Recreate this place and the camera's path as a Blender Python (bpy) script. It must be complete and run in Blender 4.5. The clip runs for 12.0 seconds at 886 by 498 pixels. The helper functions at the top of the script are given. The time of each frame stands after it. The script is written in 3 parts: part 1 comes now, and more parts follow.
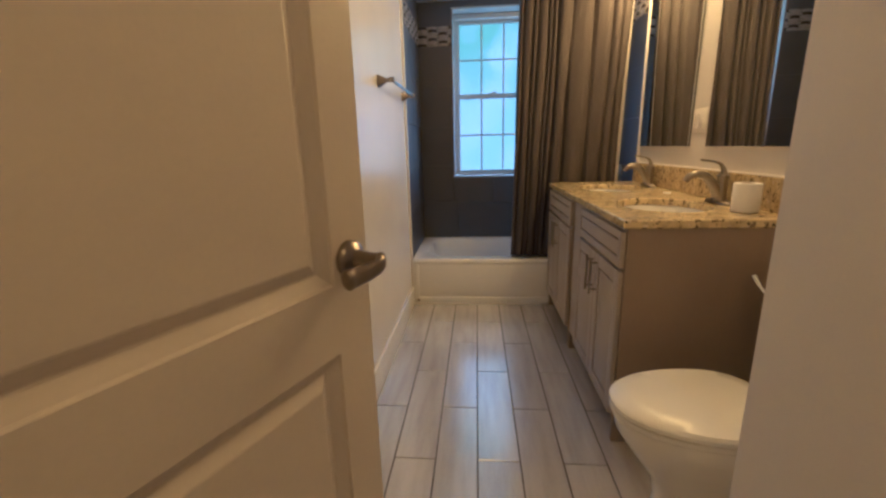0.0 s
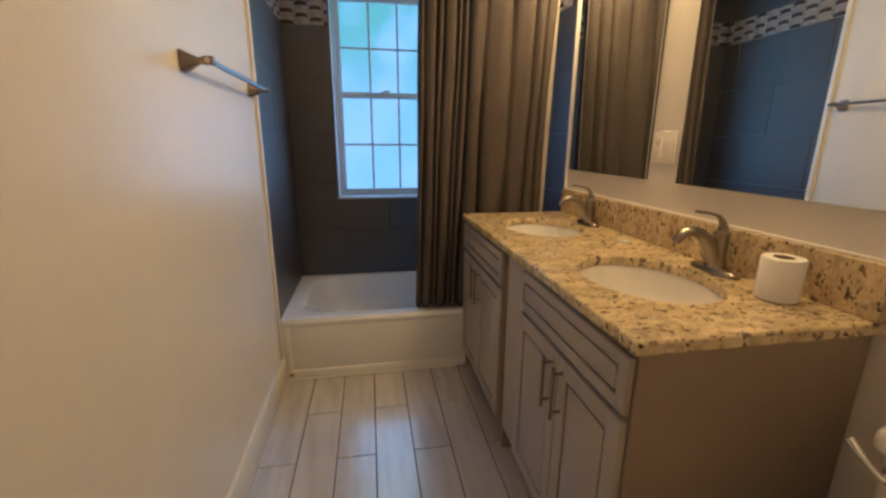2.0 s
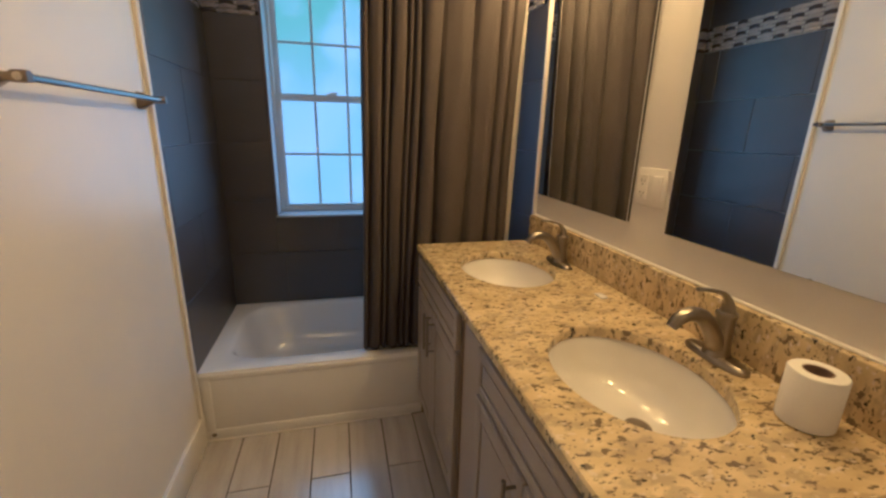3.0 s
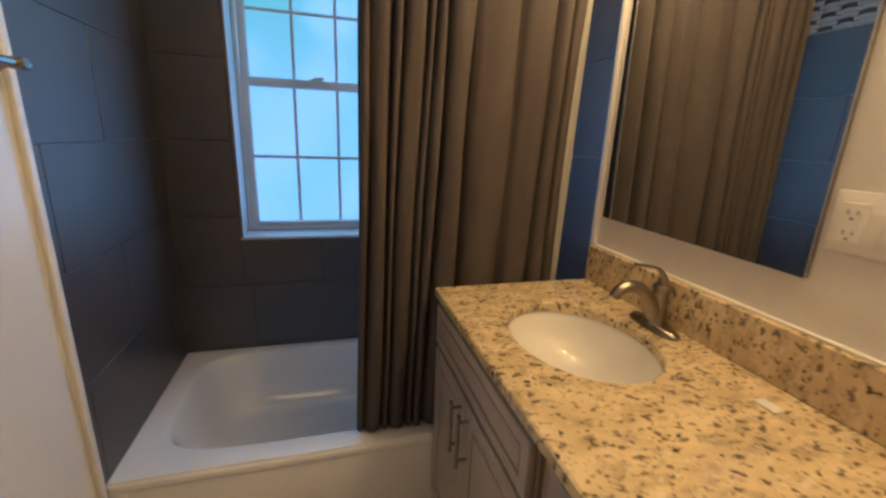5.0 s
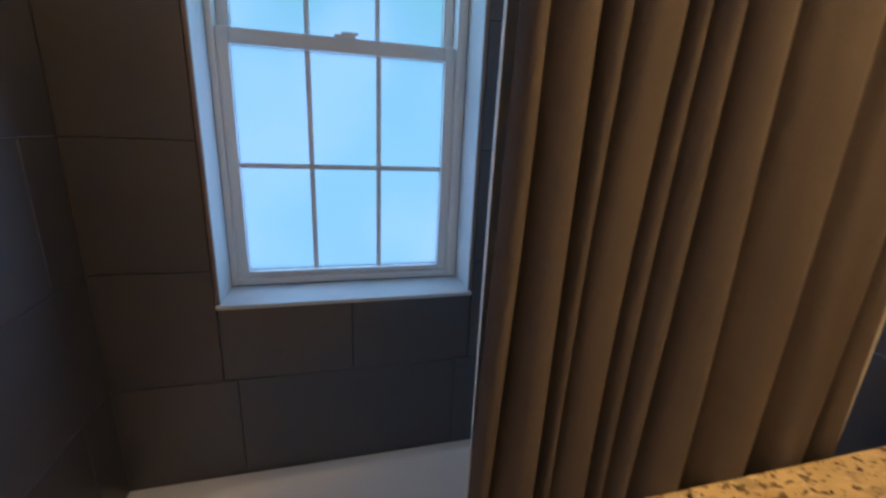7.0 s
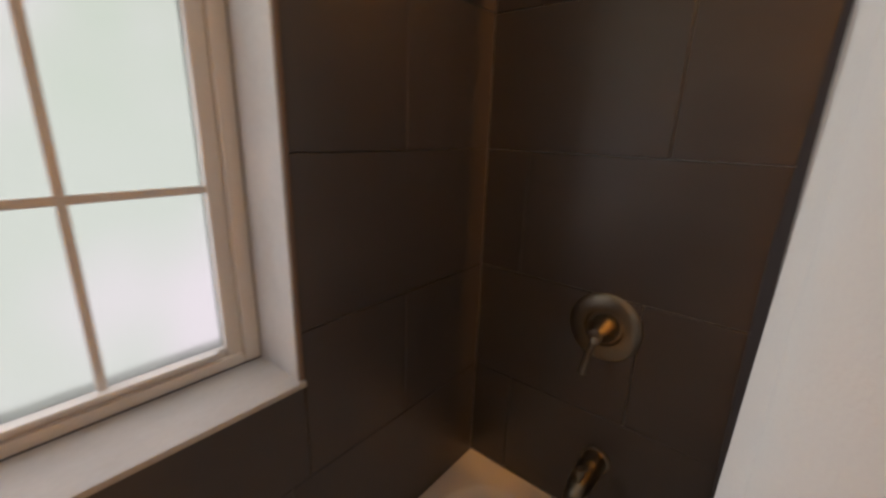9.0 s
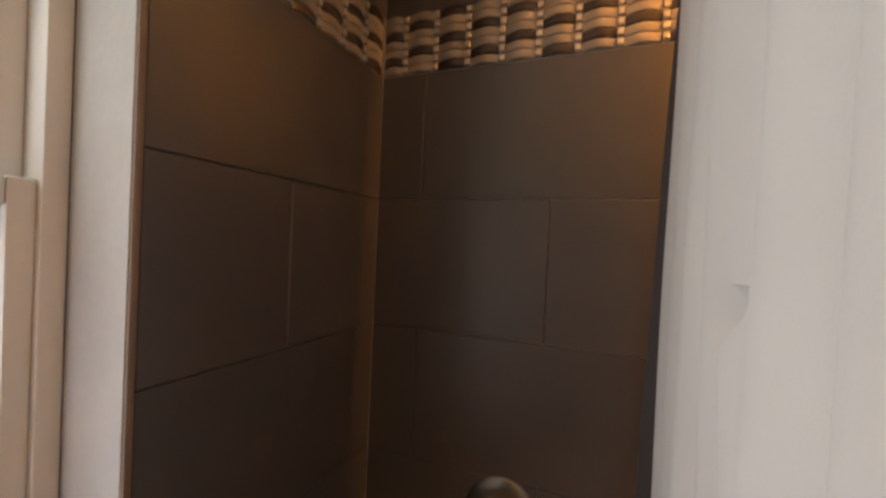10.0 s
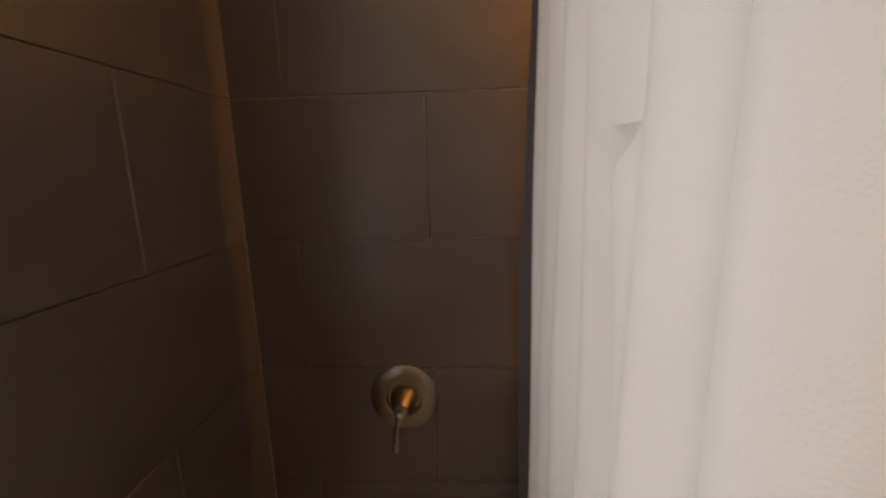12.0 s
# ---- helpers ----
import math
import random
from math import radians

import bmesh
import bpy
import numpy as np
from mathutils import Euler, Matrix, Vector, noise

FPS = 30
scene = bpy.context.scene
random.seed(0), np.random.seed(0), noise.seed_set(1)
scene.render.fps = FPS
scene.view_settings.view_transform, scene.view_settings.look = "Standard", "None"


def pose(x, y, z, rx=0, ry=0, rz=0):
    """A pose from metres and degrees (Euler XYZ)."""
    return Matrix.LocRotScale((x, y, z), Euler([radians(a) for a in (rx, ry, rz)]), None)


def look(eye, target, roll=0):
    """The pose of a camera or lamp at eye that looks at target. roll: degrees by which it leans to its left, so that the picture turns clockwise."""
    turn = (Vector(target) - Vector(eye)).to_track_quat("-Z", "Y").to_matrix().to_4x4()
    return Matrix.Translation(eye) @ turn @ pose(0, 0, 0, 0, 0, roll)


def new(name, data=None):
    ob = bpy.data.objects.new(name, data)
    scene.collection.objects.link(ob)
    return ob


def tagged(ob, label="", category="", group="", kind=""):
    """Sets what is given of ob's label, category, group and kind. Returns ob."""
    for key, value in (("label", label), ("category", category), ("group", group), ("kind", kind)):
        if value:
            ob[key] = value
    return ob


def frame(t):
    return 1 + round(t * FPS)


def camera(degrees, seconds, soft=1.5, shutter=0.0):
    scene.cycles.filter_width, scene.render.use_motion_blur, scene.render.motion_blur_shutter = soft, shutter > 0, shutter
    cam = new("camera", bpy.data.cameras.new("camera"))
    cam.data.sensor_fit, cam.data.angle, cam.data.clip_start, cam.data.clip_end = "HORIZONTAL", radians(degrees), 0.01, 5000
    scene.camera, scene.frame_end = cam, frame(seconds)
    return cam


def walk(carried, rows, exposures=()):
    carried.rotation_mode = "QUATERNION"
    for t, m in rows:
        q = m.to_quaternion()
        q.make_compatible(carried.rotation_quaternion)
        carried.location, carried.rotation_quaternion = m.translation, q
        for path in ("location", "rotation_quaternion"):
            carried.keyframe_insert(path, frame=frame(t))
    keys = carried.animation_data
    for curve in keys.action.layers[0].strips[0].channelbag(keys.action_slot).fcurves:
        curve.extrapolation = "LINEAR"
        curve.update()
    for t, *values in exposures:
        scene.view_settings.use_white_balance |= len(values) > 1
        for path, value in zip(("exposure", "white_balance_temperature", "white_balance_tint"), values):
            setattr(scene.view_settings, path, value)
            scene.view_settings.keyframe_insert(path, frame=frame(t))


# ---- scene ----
cam = camera(94.0, 12.0, soft=2.5, shutter=0.35)
PATH = [
    (0, (0.465, -2.817, 1.11), (0.301, -0.883, 0.63), -1.4),
    (0.5, (0.476, -2.657, 1.11), (0.436, -0.714, 0.636), -1.0),
    (1, (0.49, -2.433, 1.119), (0.539, -0.486, 0.663), -0.6),
    (1.5, (0.476, -2.244, 1.143), (0.686, -0.31, 0.68), -0.0),
    (2, (0.48, -2.043, 1.212), (0.817, -0.135, 0.716), 0.3),
    (2.5, (0.554, -1.874, 1.305), (0.962, 0.014, 0.786), 0.7),
    (3, (0.624, -1.729, 1.343), (1.098, 0.137, 0.8), 1.4),
    (3.2, (0.636, -1.709, 1.346), (1.146, 0.15, 0.809), 1.5),
    (5, (0.632, -1.152, 1.319), (1.165, 0.703, 0.793), 2.3),
    (5.5, (0.695, -0.923, 1.296), (1.193, 0.949, 0.8), 2.3),
    (6, (0.676, -0.742, 1.278), (1.147, 1.137, 0.781), 2.1),
    (6.5, (0.598, -0.513, 1.301), (1.059, 1.361, 0.774), 1.6),
    (6.7, (0.562, -0.432, 1.311), (1.042, 1.432, 0.769), 2.0),
    (8.5, (0.567, 0.079, 1.316), (1.514, 1.735, 0.714), 1.8),
    (9, (0.59, 0.149, 1.307), (2.087, 1.356, 0.759), 1.8),
    (9.5, (0.569, 0.221, 1.357), (2.376, 1.012, 1.024), 3.5),
    (10, (0.612, 0.2, 1.474), (2.46, 0.962, 1.45), 2.6),
    (10.5, (0.617, 0.208, 1.480), (2.494, 0.862, 1.675), 1.5),
    (11, (0.616, 0.207, 1.497), (2.522, 0.809, 1.571), 0.6),
    (11.5, (0.589, 0.224, 1.436), (2.536, 0.647, 1.265), -0.8),
    (12, (0.608, 0.239, 1.424), (2.566, 0.372, 1.037), -1.5),
]
EXPOSURES = [(0, 0.3, 3750, 16), (1.5, 0.1, 3750, 16), (3.0, 0.06, 3750, 16), (6.7, 0.1, 3650, 17), (8.3, 0.2, 6600, 37), (9.3, 0.42, 6550, 40), (10.3, 0.58, 6550, 40), (12, 0.70, 6600, 40)]
walk(cam, [(t, look(eye, target, roll)) for t, eye, target, roll in PATH], EXPOSURES)

# ---- light ----
world = bpy.data.worlds.new("world")
scene.world = world
world.use_nodes = True
wn = world.node_tree
sky = wn.nodes.new("ShaderNodeTexSky")
sky.sky_type = "NISHITA"
sky.sun_disc = False
sky.sun_elevation, sky.sun_rotation = radians(40), radians(200)
wn.nodes["Background"].inputs["Strength"].default_value = 0.05
wn.links.new(sky.outputs["Color"], wn.nodes["Background"].inputs["Color"])

LAMP_COLOR = (1.0, 0.46, 0.065)
LAMP_WATT = 16.5
WINDOW_GLOW = 3.4
for ly in (-0.30, -1.09):
    for dy in (-0.16, 0.16):
        bulb = bpy.data.lights.new("vanity_bulb", "POINT")
        bulb.energy, bulb.color, bulb.shadow_soft_size = LAMP_WATT / 2, LAMP_COLOR, 0.035
        new("vanity_bulb", bulb).matrix_world = pose(1.39, ly + dy, 2.015)
# unseen fill light added behind the camera to brighten the door
hall = bpy.data.lights.new("hall_fill_light", "POINT")
hall.energy, hall.color, hall.shadow_soft_size = 8.5, LAMP_COLOR, 0.12
new("hall_fill_light", hall).matrix_world = pose(0.55, -3.35, 2.12)


# ---- materials ----
def material(name, color, rough=0.5, metal=0.0, vary=0.12, scale=6.0, fine=90.0, bump=0.05, stretch=(1, 1, 1), spec=0.5,
             island=0.0, obj=0.0, second=None, coat=0.0, coat_ior=1.6):
    m = bpy.data.materials.new(name)
    m.use_nodes = True
    nt = m.node_tree
    b = nt.nodes["Principled BSDF"]
    tc = nt.nodes.new("ShaderNodeTexCoord")
    mp = nt.nodes.new("ShaderNodeMapping")
    mp.inputs["Scale"].default_value = stretch
    nt.links.new(tc.outputs["Object"], mp.inputs["Vector"])
    n1 = nt.nodes.new("ShaderNodeTexNoise")
    n1.inputs["Scale"].default_value, n1.inputs["Detail"].default_value = scale, 4
    n2 = nt.nodes.new("ShaderNodeTexNoise")
    n2.inputs["Scale"].default_value, n2.inputs["Detail"].default_value = fine, 5
    vec = mp.outputs["Vector"]
    if obj:
        oi = nt.nodes.new("ShaderNodeObjectInfo")
        off = nt.nodes.new("ShaderNodeVectorMath")
        off.operation = "MULTIPLY_ADD"
        nt.links.new(oi.outputs["Random"], off.inputs[0])
        off.inputs[1].default_value = (13, 17, 11)
        nt.links.new(vec, off.inputs[2])
        vec = off.outputs["Vector"]
    nt.links.new(vec, n1.inputs["Vector"])
    nt.links.new(vec, n2.inputs["Vector"])
    mixf = nt.nodes.new("ShaderNodeMath")
    mixf.operation = "MULTIPLY_ADD"
    nt.links.new(n2.outputs["Fac"], mixf.inputs[0])
    mixf.inputs[1].default_value = 0.45
    nt.links.new(n1.outputs["Fac"], mixf.inputs[2])
    fac = mixf.outputs["Value"]
    if obj:
        add = nt.nodes.new("ShaderNodeMath")
        add.operation = "MULTIPLY_ADD"
        nt.links.new(oi.outputs["Random"], add.inputs[0])
        add.inputs[1].default_value = obj
        nt.links.new(fac, add.inputs[2])
        fac = add.outputs["Value"]
    ramp = nt.nodes.new("ShaderNodeValToRGB")
    lo = second or tuple(c * (1 - vary) for c in color)
    hi = color if second else tuple(min(1, c * (1 + vary)) for c in color)
    ramp.color_ramp.elements[0].position, ramp.color_ramp.elements[0].color = 0.45, (*lo, 1)
    ramp.color_ramp.elements[1].position, ramp.color_ramp.elements[1].color = 1.0, (*hi, 1)
    nt.links.new(fac, ramp.inputs["Fac"])
    nt.links.new(ramp.outputs["Color"], b.inputs["Base Color"])
    rr = nt.nodes.new("ShaderNodeMapRange")
    rr.inputs["To Min"].default_value, rr.inputs["To Max"].default_value = max(0.02, rough * 0.85), min(1, rough * 1.15)
    nt.links.new(n1.outputs["Fac"], rr.inputs["Value"])
    nt.links.new(rr.outputs["Result"], b.inputs["Roughness"])
    b.inputs["Metallic"].default_value = metal
    b.inputs["Specular IOR Level"].default_value = spec
    b.inputs["Coat Weight"].default_value = coat
    b.inputs["Coat Roughness"].default_value = max(0.03, rough * 0.7)
    b.inputs["Coat IOR"].default_value = coat_ior
    if bump:
        bp = nt.nodes.new("ShaderNodeBump")
        bp.inputs["Strength"].default_value, bp.inputs["Distance"].default_value = bump, 0.004
        nt.links.new(n2.outputs["Fac"], bp.inputs["Height"])
        nt.links.new(bp.outputs["Normal"], b.inputs["Normal"])
    return m


WALL = material("wall_paint", (0.74, 0.71, 0.66), 0.24, vary=0.03, scale=3, fine=220, bump=0.012)
CEIL = material("ceiling_paint", (0.78, 0.76, 0.72), 0.7, vary=0.03, bump=0.08)
DOORP = material("door_paint", (0.66, 0.60, 0.52), 0.38, vary=0.04, scale=4, fine=140, bump=0.04)
TRIM = material("trim_paint", (0.76, 0.73, 0.67), 0.35, vary=0.04, fine=40, bump=0.03)
TILE = material("slate_tile", (0.054, 0.047, 0.045), 0.37, vary=0.14, scale=2.5, fine=160, bump=0.04, stretch=(1, 1, 3), obj=0.12, spec=0.95)
GROUT = material("dark_grout", (0.16, 0.145, 0.135), 0.9, vary=0.2, fine=300, bump=0.2)
FTILE = material("wood_look_tile", (0.57, 0.55, 0.535), 0.20, spec=1.0, coat=1.0, coat_ior=2.1, second=(0.41, 0.385, 0.37), scale=3, fine=60, bump=0.03,
                 stretch=(9, 1.1, 1), obj=0.22)
FGROUT = material("floor_grout", (0.075, 0.065, 0.06), 0.95, vary=0.2, fine=200, bump=0.1)
TUBW = material("white_enamel", (0.80, 0.79, 0.77), 0.16, vary=0.02, scale=2, fine=20, bump=0.0, coat=0.3)
PORC = material("white_porcelain", (0.82, 0.80, 0.76), 0.12, vary=0.02, scale=2, fine=20, bump=0.0, coat=0.3)
SEATW = material("white_plastic_seat", (0.80, 0.78, 0.74), 0.22, vary=0.02, scale=3, bump=0.0)
CAB = material("taupe_cabinet_paint", (0.37, 0.33, 0.275), 0.38, vary=0.05, scale=4, fine=120, bump=0.03)
# same taupe paint as CAB, with the dim warm light put into the colour
CABSIDE = material("taupe_side_warm_shade", (0.30, 0.235, 0.165), 0.40, vary=0.05, scale=3, fine=150, bump=0.02, stretch=(1, 1, 0.2))
GLAZE = material("dark_glaze", (0.035, 0.027, 0.022), 0.7, vary=0.3, bump=0.0)
NICKEL = material("brushed_nickel", (0.30, 0.27, 0.215), 0.30, 1.0, vary=0.06, fine=300, bump=0.02)
STEEL = material("satin_steel_bar", (0.55, 0.53, 0.50), 0.26, 1.0, vary=0.05, fine=300, bump=0.02)
CHROME = material("chrome", (0.75, 0.75, 0.75), 0.07, 1.0, vary=0.02, bump=0.0)
BRONZE = material("dark_nickel", (0.30, 0.26, 0.22), 0.32, 1.0, vary=0.1, bump=0.02)
CLOTH = material("grey_brown_curtain_cloth", (0.080, 0.069, 0.068), 0.95, vary=0.10, scale=12, fine=420, bump=0.25, stretch=(1, 1, 0.35), spec=0.15)
PAPER = material("white_paper", (0.82, 0.80, 0.76), 0.95, vary=0.03, fine=200, bump=0.12, spec=0.1)
CARD = material("brown_card", (0.28, 0.19, 0.12), 0.9, vary=0.1)
PLATE = material("white_plastic", (0.80, 0.77, 0.71), 0.35, vary=0.02, bump=0.0)
DARK = material("dark_slot", (0.02, 0.02, 0.02), 0.8, vary=0.1, bump=0.0)
VINYL = material("white_window_vinyl", (0.72, 0.72, 0.70), 0.4, vary=0.04, scale=5, bump=0.02)
SILLT = material("grey_reveal_tile", (0.50, 0.50, 0.49), 0.35, vary=0.10, scale=6, fine=90, bump=0.06)
EDGEB = material("brown_edge_strip", (0.20, 0.145, 0.11), 0.45, vary=0.12, scale=8, bump=0.04)
BANDL = material("greige_mosaic_stone", (0.30, 0.26, 0.215), 0.30, vary=0.2, scale=20, fine=200, bump=0.08, obj=0.25, metal=0.25)
BANDD = material("dark_mosaic_glass", (0.045, 0.035, 0.03), 0.12, vary=0.3, scale=20, bump=0.0, obj=0.3)
BANDS = material("pale_mosaic_square", (0.55, 0.50, 0.43), 0.22, vary=0.15, scale=20, bump=0.0, obj=0.3, metal=0.4)

# white liner lets some window light through
LINER = material("white_liner_cloth", (0.68, 0.665, 0.64), 0.8, vary=0.03, scale=8, fine=500, bump=0.12, spec=0.2)
nt = LINER.node_tree
tr = nt.nodes.new("ShaderNodeBsdfTranslucent")
tr.inputs["Color"].default_value = (0.6, 0.58, 0.55, 1)
mx = nt.nodes.new("ShaderNodeMixShader")
mx.inputs["Fac"].default_value = 0.09
nt.links.new(nt.nodes["Principled BSDF"].outputs["BSDF"], mx.inputs[1])
nt.links.new(tr.outputs["BSDF"], mx.inputs[2])
nt.links.new(mx.outputs["Shader"], nt.nodes["Material Output"].inputs["Surface"])

# granite: cream ground, grey clouds, brown and black flecks
GRANITE = bpy.data.materials.new("speckled_granite")
GRANITE.use_nodes = True
nt = GRANITE.node_tree
b = nt.nodes["Principled BSDF"]
tc = nt.nodes.new("ShaderNodeTexCoord")


def ramp_noise(scale, detail, p0, p1, c0, c1, seed, dist=0.0):
    mp = nt.nodes.new("ShaderNodeMapping")
    mp.inputs["Location"].default_value = (seed, seed * 2, 0)
    mp.inputs["Rotation"].default_value = (0.3, 0.4, 0.6)
    mp.inputs["Scale"].default_value = (1, 1.7, 1)
    nt.links.new(tc.outputs["Object"], mp.inputs["Vector"])
    n = nt.nodes.new("ShaderNodeTexNoise")
    n.inputs["Scale"].default_value, n.inputs["Detail"].default_value, n.inputs["Distortion"].default_value = scale, detail, dist
    nt.links.new(mp.outputs["Vector"], n.inputs["Vector"])
    r = nt.nodes.new("ShaderNodeValToRGB")
    r.color_ramp.elements[0].position, r.color_ramp.elements[0].color = p0, c0
    r.color_ramp.elements[1].position, r.color_ramp.elements[1].color = p1, c1
    nt.links.new(n.outputs["Fac"], r.inputs["Fac"])
    return r.outputs["Color"]


def mix_over(base, mask, color):
    m = nt.nodes.new("ShaderNodeMix")
    m.data_type = "RGBA"
    nt.links.new(mask, m.inputs[0])
    if base is not None:
        nt.links.new(base, m.inputs[6])
    m.inputs[7].default_value = (*color, 1)
    return m.outputs[2]


K, Wt = (0, 0, 0, 1), (1, 1, 1, 1)
base = ramp_noise(11, 5, 0.35, 0.68, (0.53, 0.42, 0.155, 1), (0.72, 0.59, 0.255, 1), 3)
base = mix_over(base, ramp_noise(22, 5, 0.525, 0.60, K, (0.6, 0.6, 0.6, 1), 7), (0.36, 0.295, 0.155))
base = mix_over(base, ramp_noise(42, 4, 0.592, 0.625, K, (0.9, 0.9, 0.9, 1), 11), (0.14, 0.105, 0.06))
base = mix_over(base, ramp_noise(75, 3, 0.625, 0.66, K, (0.8, 0.8, 0.8, 1), 17), (0.12, 0.095, 0.06))
base = mix_over(base, ramp_noise(46, 4, 0.652, 0.68, K, Wt, 23), (0.030, 0.026, 0.024))
base = mix_over(base, ramp_noise(50, 3, 0.62, 0.67, K, (0.7, 0.7, 0.7, 1), 29), (0.72, 0.63, 0.40))
nt.links.new(base, b.inputs["Base Color"])
b.inputs["Roughness"].default_value = 0.16

MIRROR = bpy.data.materials.new("mirror_glass")
MIRROR.use_nodes = True
b = MIRROR.node_tree.nodes["Principled BSDF"]
b.inputs["Base Color"].default_value, b.inputs["Metallic"].default_value, b.inputs["Roughness"].default_value = (0.86, 0.88, 0.87, 1), 1, 0.01

FROST = bpy.data.materials.new("frosted_glass")
FROST.use_nodes = True
b = FROST.node_tree.nodes["Principled BSDF"]
b.inputs["Base Color"].default_value = (0.185, 0.205, 0.195, 1)
b.inputs["Transmission Weight"].default_value, b.inputs["Roughness"].default_value, b.inputs["IOR"].default_value = 1, 0.30, 1.3

SHADEG = bpy.data.materials.new("lit_glass_shade")
SHADEG.use_nodes = True
b = SHADEG.node_tree.nodes["Principled BSDF"]
b.inputs["Base Color"].default_value = (0.8, 0.75, 0.65, 1)
b.inputs["Emission Color"].default_value, b.inputs["Emission Strength"].default_value = (*LAMP_COLOR, 1), 1.0

# daylight and trees far behind the frosted panes
BACK = bpy.data.materials.new("outdoor_backdrop")
BACK.use_nodes = True
nt = BACK.node_tree
tc = nt.nodes.new("ShaderNodeTexCoord")
col = ramp_noise(2.2, 2, 0.40, 0.66, (0.72, 0.84, 0.70, 1), (0.91, 0.91, 0.88, 1), 5)
sep = nt.nodes.new("ShaderNodeSeparateXYZ")
nt.links.new(tc.outputs["Object"], sep.inputs[0])
hgt_ = nt.nodes.new("ShaderNodeMapRange")
hgt_.inputs["From Min"].default_value, hgt_.inputs["From Max"].default_value, hgt_.inputs["To Max"].default_value = 1.25, 2.0, 1.0
nt.links.new(sep.outputs["Z"], hgt_.inputs["Value"])
crown = ramp_noise(3.2, 3, 0.42, 0.60, (1, 1, 1, 1), K, 8)
msk = nt.nodes.new("ShaderNodeMath")
msk.operation = "MULTIPLY"
nt.links.new(crown, msk.inputs[0])
nt.links.new(hgt_.outputs["Result"], msk.inputs[1])
col = mix_over(col, msk.outputs["Value"], (0.46, 0.70, 0.42))
em = nt.nodes.new("ShaderNodeEmission")
em.inputs["Strength"].default_value = WINDOW_GLOW
nt.links.new(col, em.inputs["Color"])
nt.links.new(em.outputs["Emission"], nt.nodes["Material Output"].inputs["Surface"])

# ---- building helpers ----
ROOT = {}


def finish(name, bm, mat, smooth=False):
    me = bpy.data.meshes.new(name)
    bmesh.ops.recalc_face_normals(bm, faces=bm.faces)
    bm.to_mesh(me)
    bm.free()
    me.materials.append(mat)
    if smooth:
        for p in me.polygons:
            p.use_smooth = True
        me.set_sharp_from_angle(angle=radians(40))
    return me


def struct(name, bm, mat, label="", category="", smooth=False):
    ob = new(name, finish(name, bm, mat, smooth))
    return tagged(ob, label, category or name.split("_")[0], kind="structure")


def thing(name, loc, label, category, group=""):
    ob = new(name)
    ob.location = loc
    ob.empty_display_size = 0.05
    ROOT[ob] = Vector(loc)
    return tagged(ob, label, category, group)


def part(name, bm, mat, parent, label="", smooth=False):
    """One mesh, given in world coordinates, under a thing or a part."""
    off = ROOT.get(parent, Vector((0, 0, 0)))
    bmesh.ops.translate(bm, verts=bm.verts, vec=-off)
    ob = new(name, finish(name, bm, mat, smooth))
    ob.parent = parent
    ROOT[ob] = off
    return tagged(ob, label)


def box(x0, x1, y0, y1, z0, z1, bevel=0.0, seg=2, bm=None):
    own = bmesh.new()
    bmesh.ops.create_cube(own, size=1)
    for v in own.verts:
        v.co = Vector(((x0 + x1) / 2 + v.co.x * (x1 - x0), (y0 + y1) / 2 + v.co.y * (y1 - y0), (z0 + z1) / 2 + v.co.z * (z1 - z0)))
    if bevel:
        bmesh.ops.bevel(own, geom=own.edges[:], offset=bevel, segments=seg, profile=0.5, affect="EDGES")
    return merge(bm, own)


def merge(bm, own):
    if bm is None:
        return own
    tmp = bpy.data.meshes.new("tmp")
    own.to_mesh(tmp)
    own.free()
    bm.from_mesh(tmp)
    bpy.data.meshes.remove(tmp)
    return bm


def loft(rings, cap0=True, cap1=True, closed=True, bm=None):
    """A skin over rings of points, all with the same count."""
    own = bmesh.new()
    rows = [[own.verts.new(p) for p in r] for r in rings]
    n = len(rows[0])
    for a, c in zip(rows, rows[1:]):
        for i in range(n if closed else n - 1):
            j = (i + 1) % n
            own.faces.new((a[i], a[j], c[j], c[i]))
    if cap0:
        own.faces.new(rows[0])
    if cap1:
        own.faces.new(rows[-1])
    return merge(bm, own)


def sweep(points, radii, n=14, flat=1.0, bm=None):
    """A tube along points; flat squashes it along its own second axis."""
    pts = [Vector(p) for p in points]
    rings = []
    up = Vector((0, 0, 1))
    for i, p in enumerate(pts):
        d = (pts[min(i + 1, len(pts) - 1)] - pts[max(i - 1, 0)]).normalized()
        s = d.cross(up)
        s = Vector((0, 1, 0)) if s.length < 0.15 else s.normalized()
        if rings and s.dot(last) < 0:
            s = -s
        last = s
        u = s.cross(d).normalized()
        r = radii[i] if isinstance(radii, (list, tuple)) else radii
        rings.append([p + s * r * math.cos(6.28318 * k / n) + u * r * flat * math.sin(6.28318 * k / n) for k in range(n)])
    return loft(rings, bm=bm)


def smooth_line(ctrl, per=8):
    """Points on a smooth curve through the control points."""
    c = [Vector(p) for p in ctrl]
    c = [c[0] * 2 - c[1]] + c + [c[-1] * 2 - c[-2]]
    out = []
    for a, p, q, d in zip(c, c[1:], c[2:], c[3:]):
        for k in range(per):
            t = k / per
            out.append(0.5 * (2 * p + (q - a) * t + (2 * a - 5 * p + 4 * q - d) * t * t + (3 * p - a - 3 * q + d) * t ** 3))
    return out + [c[-2]]


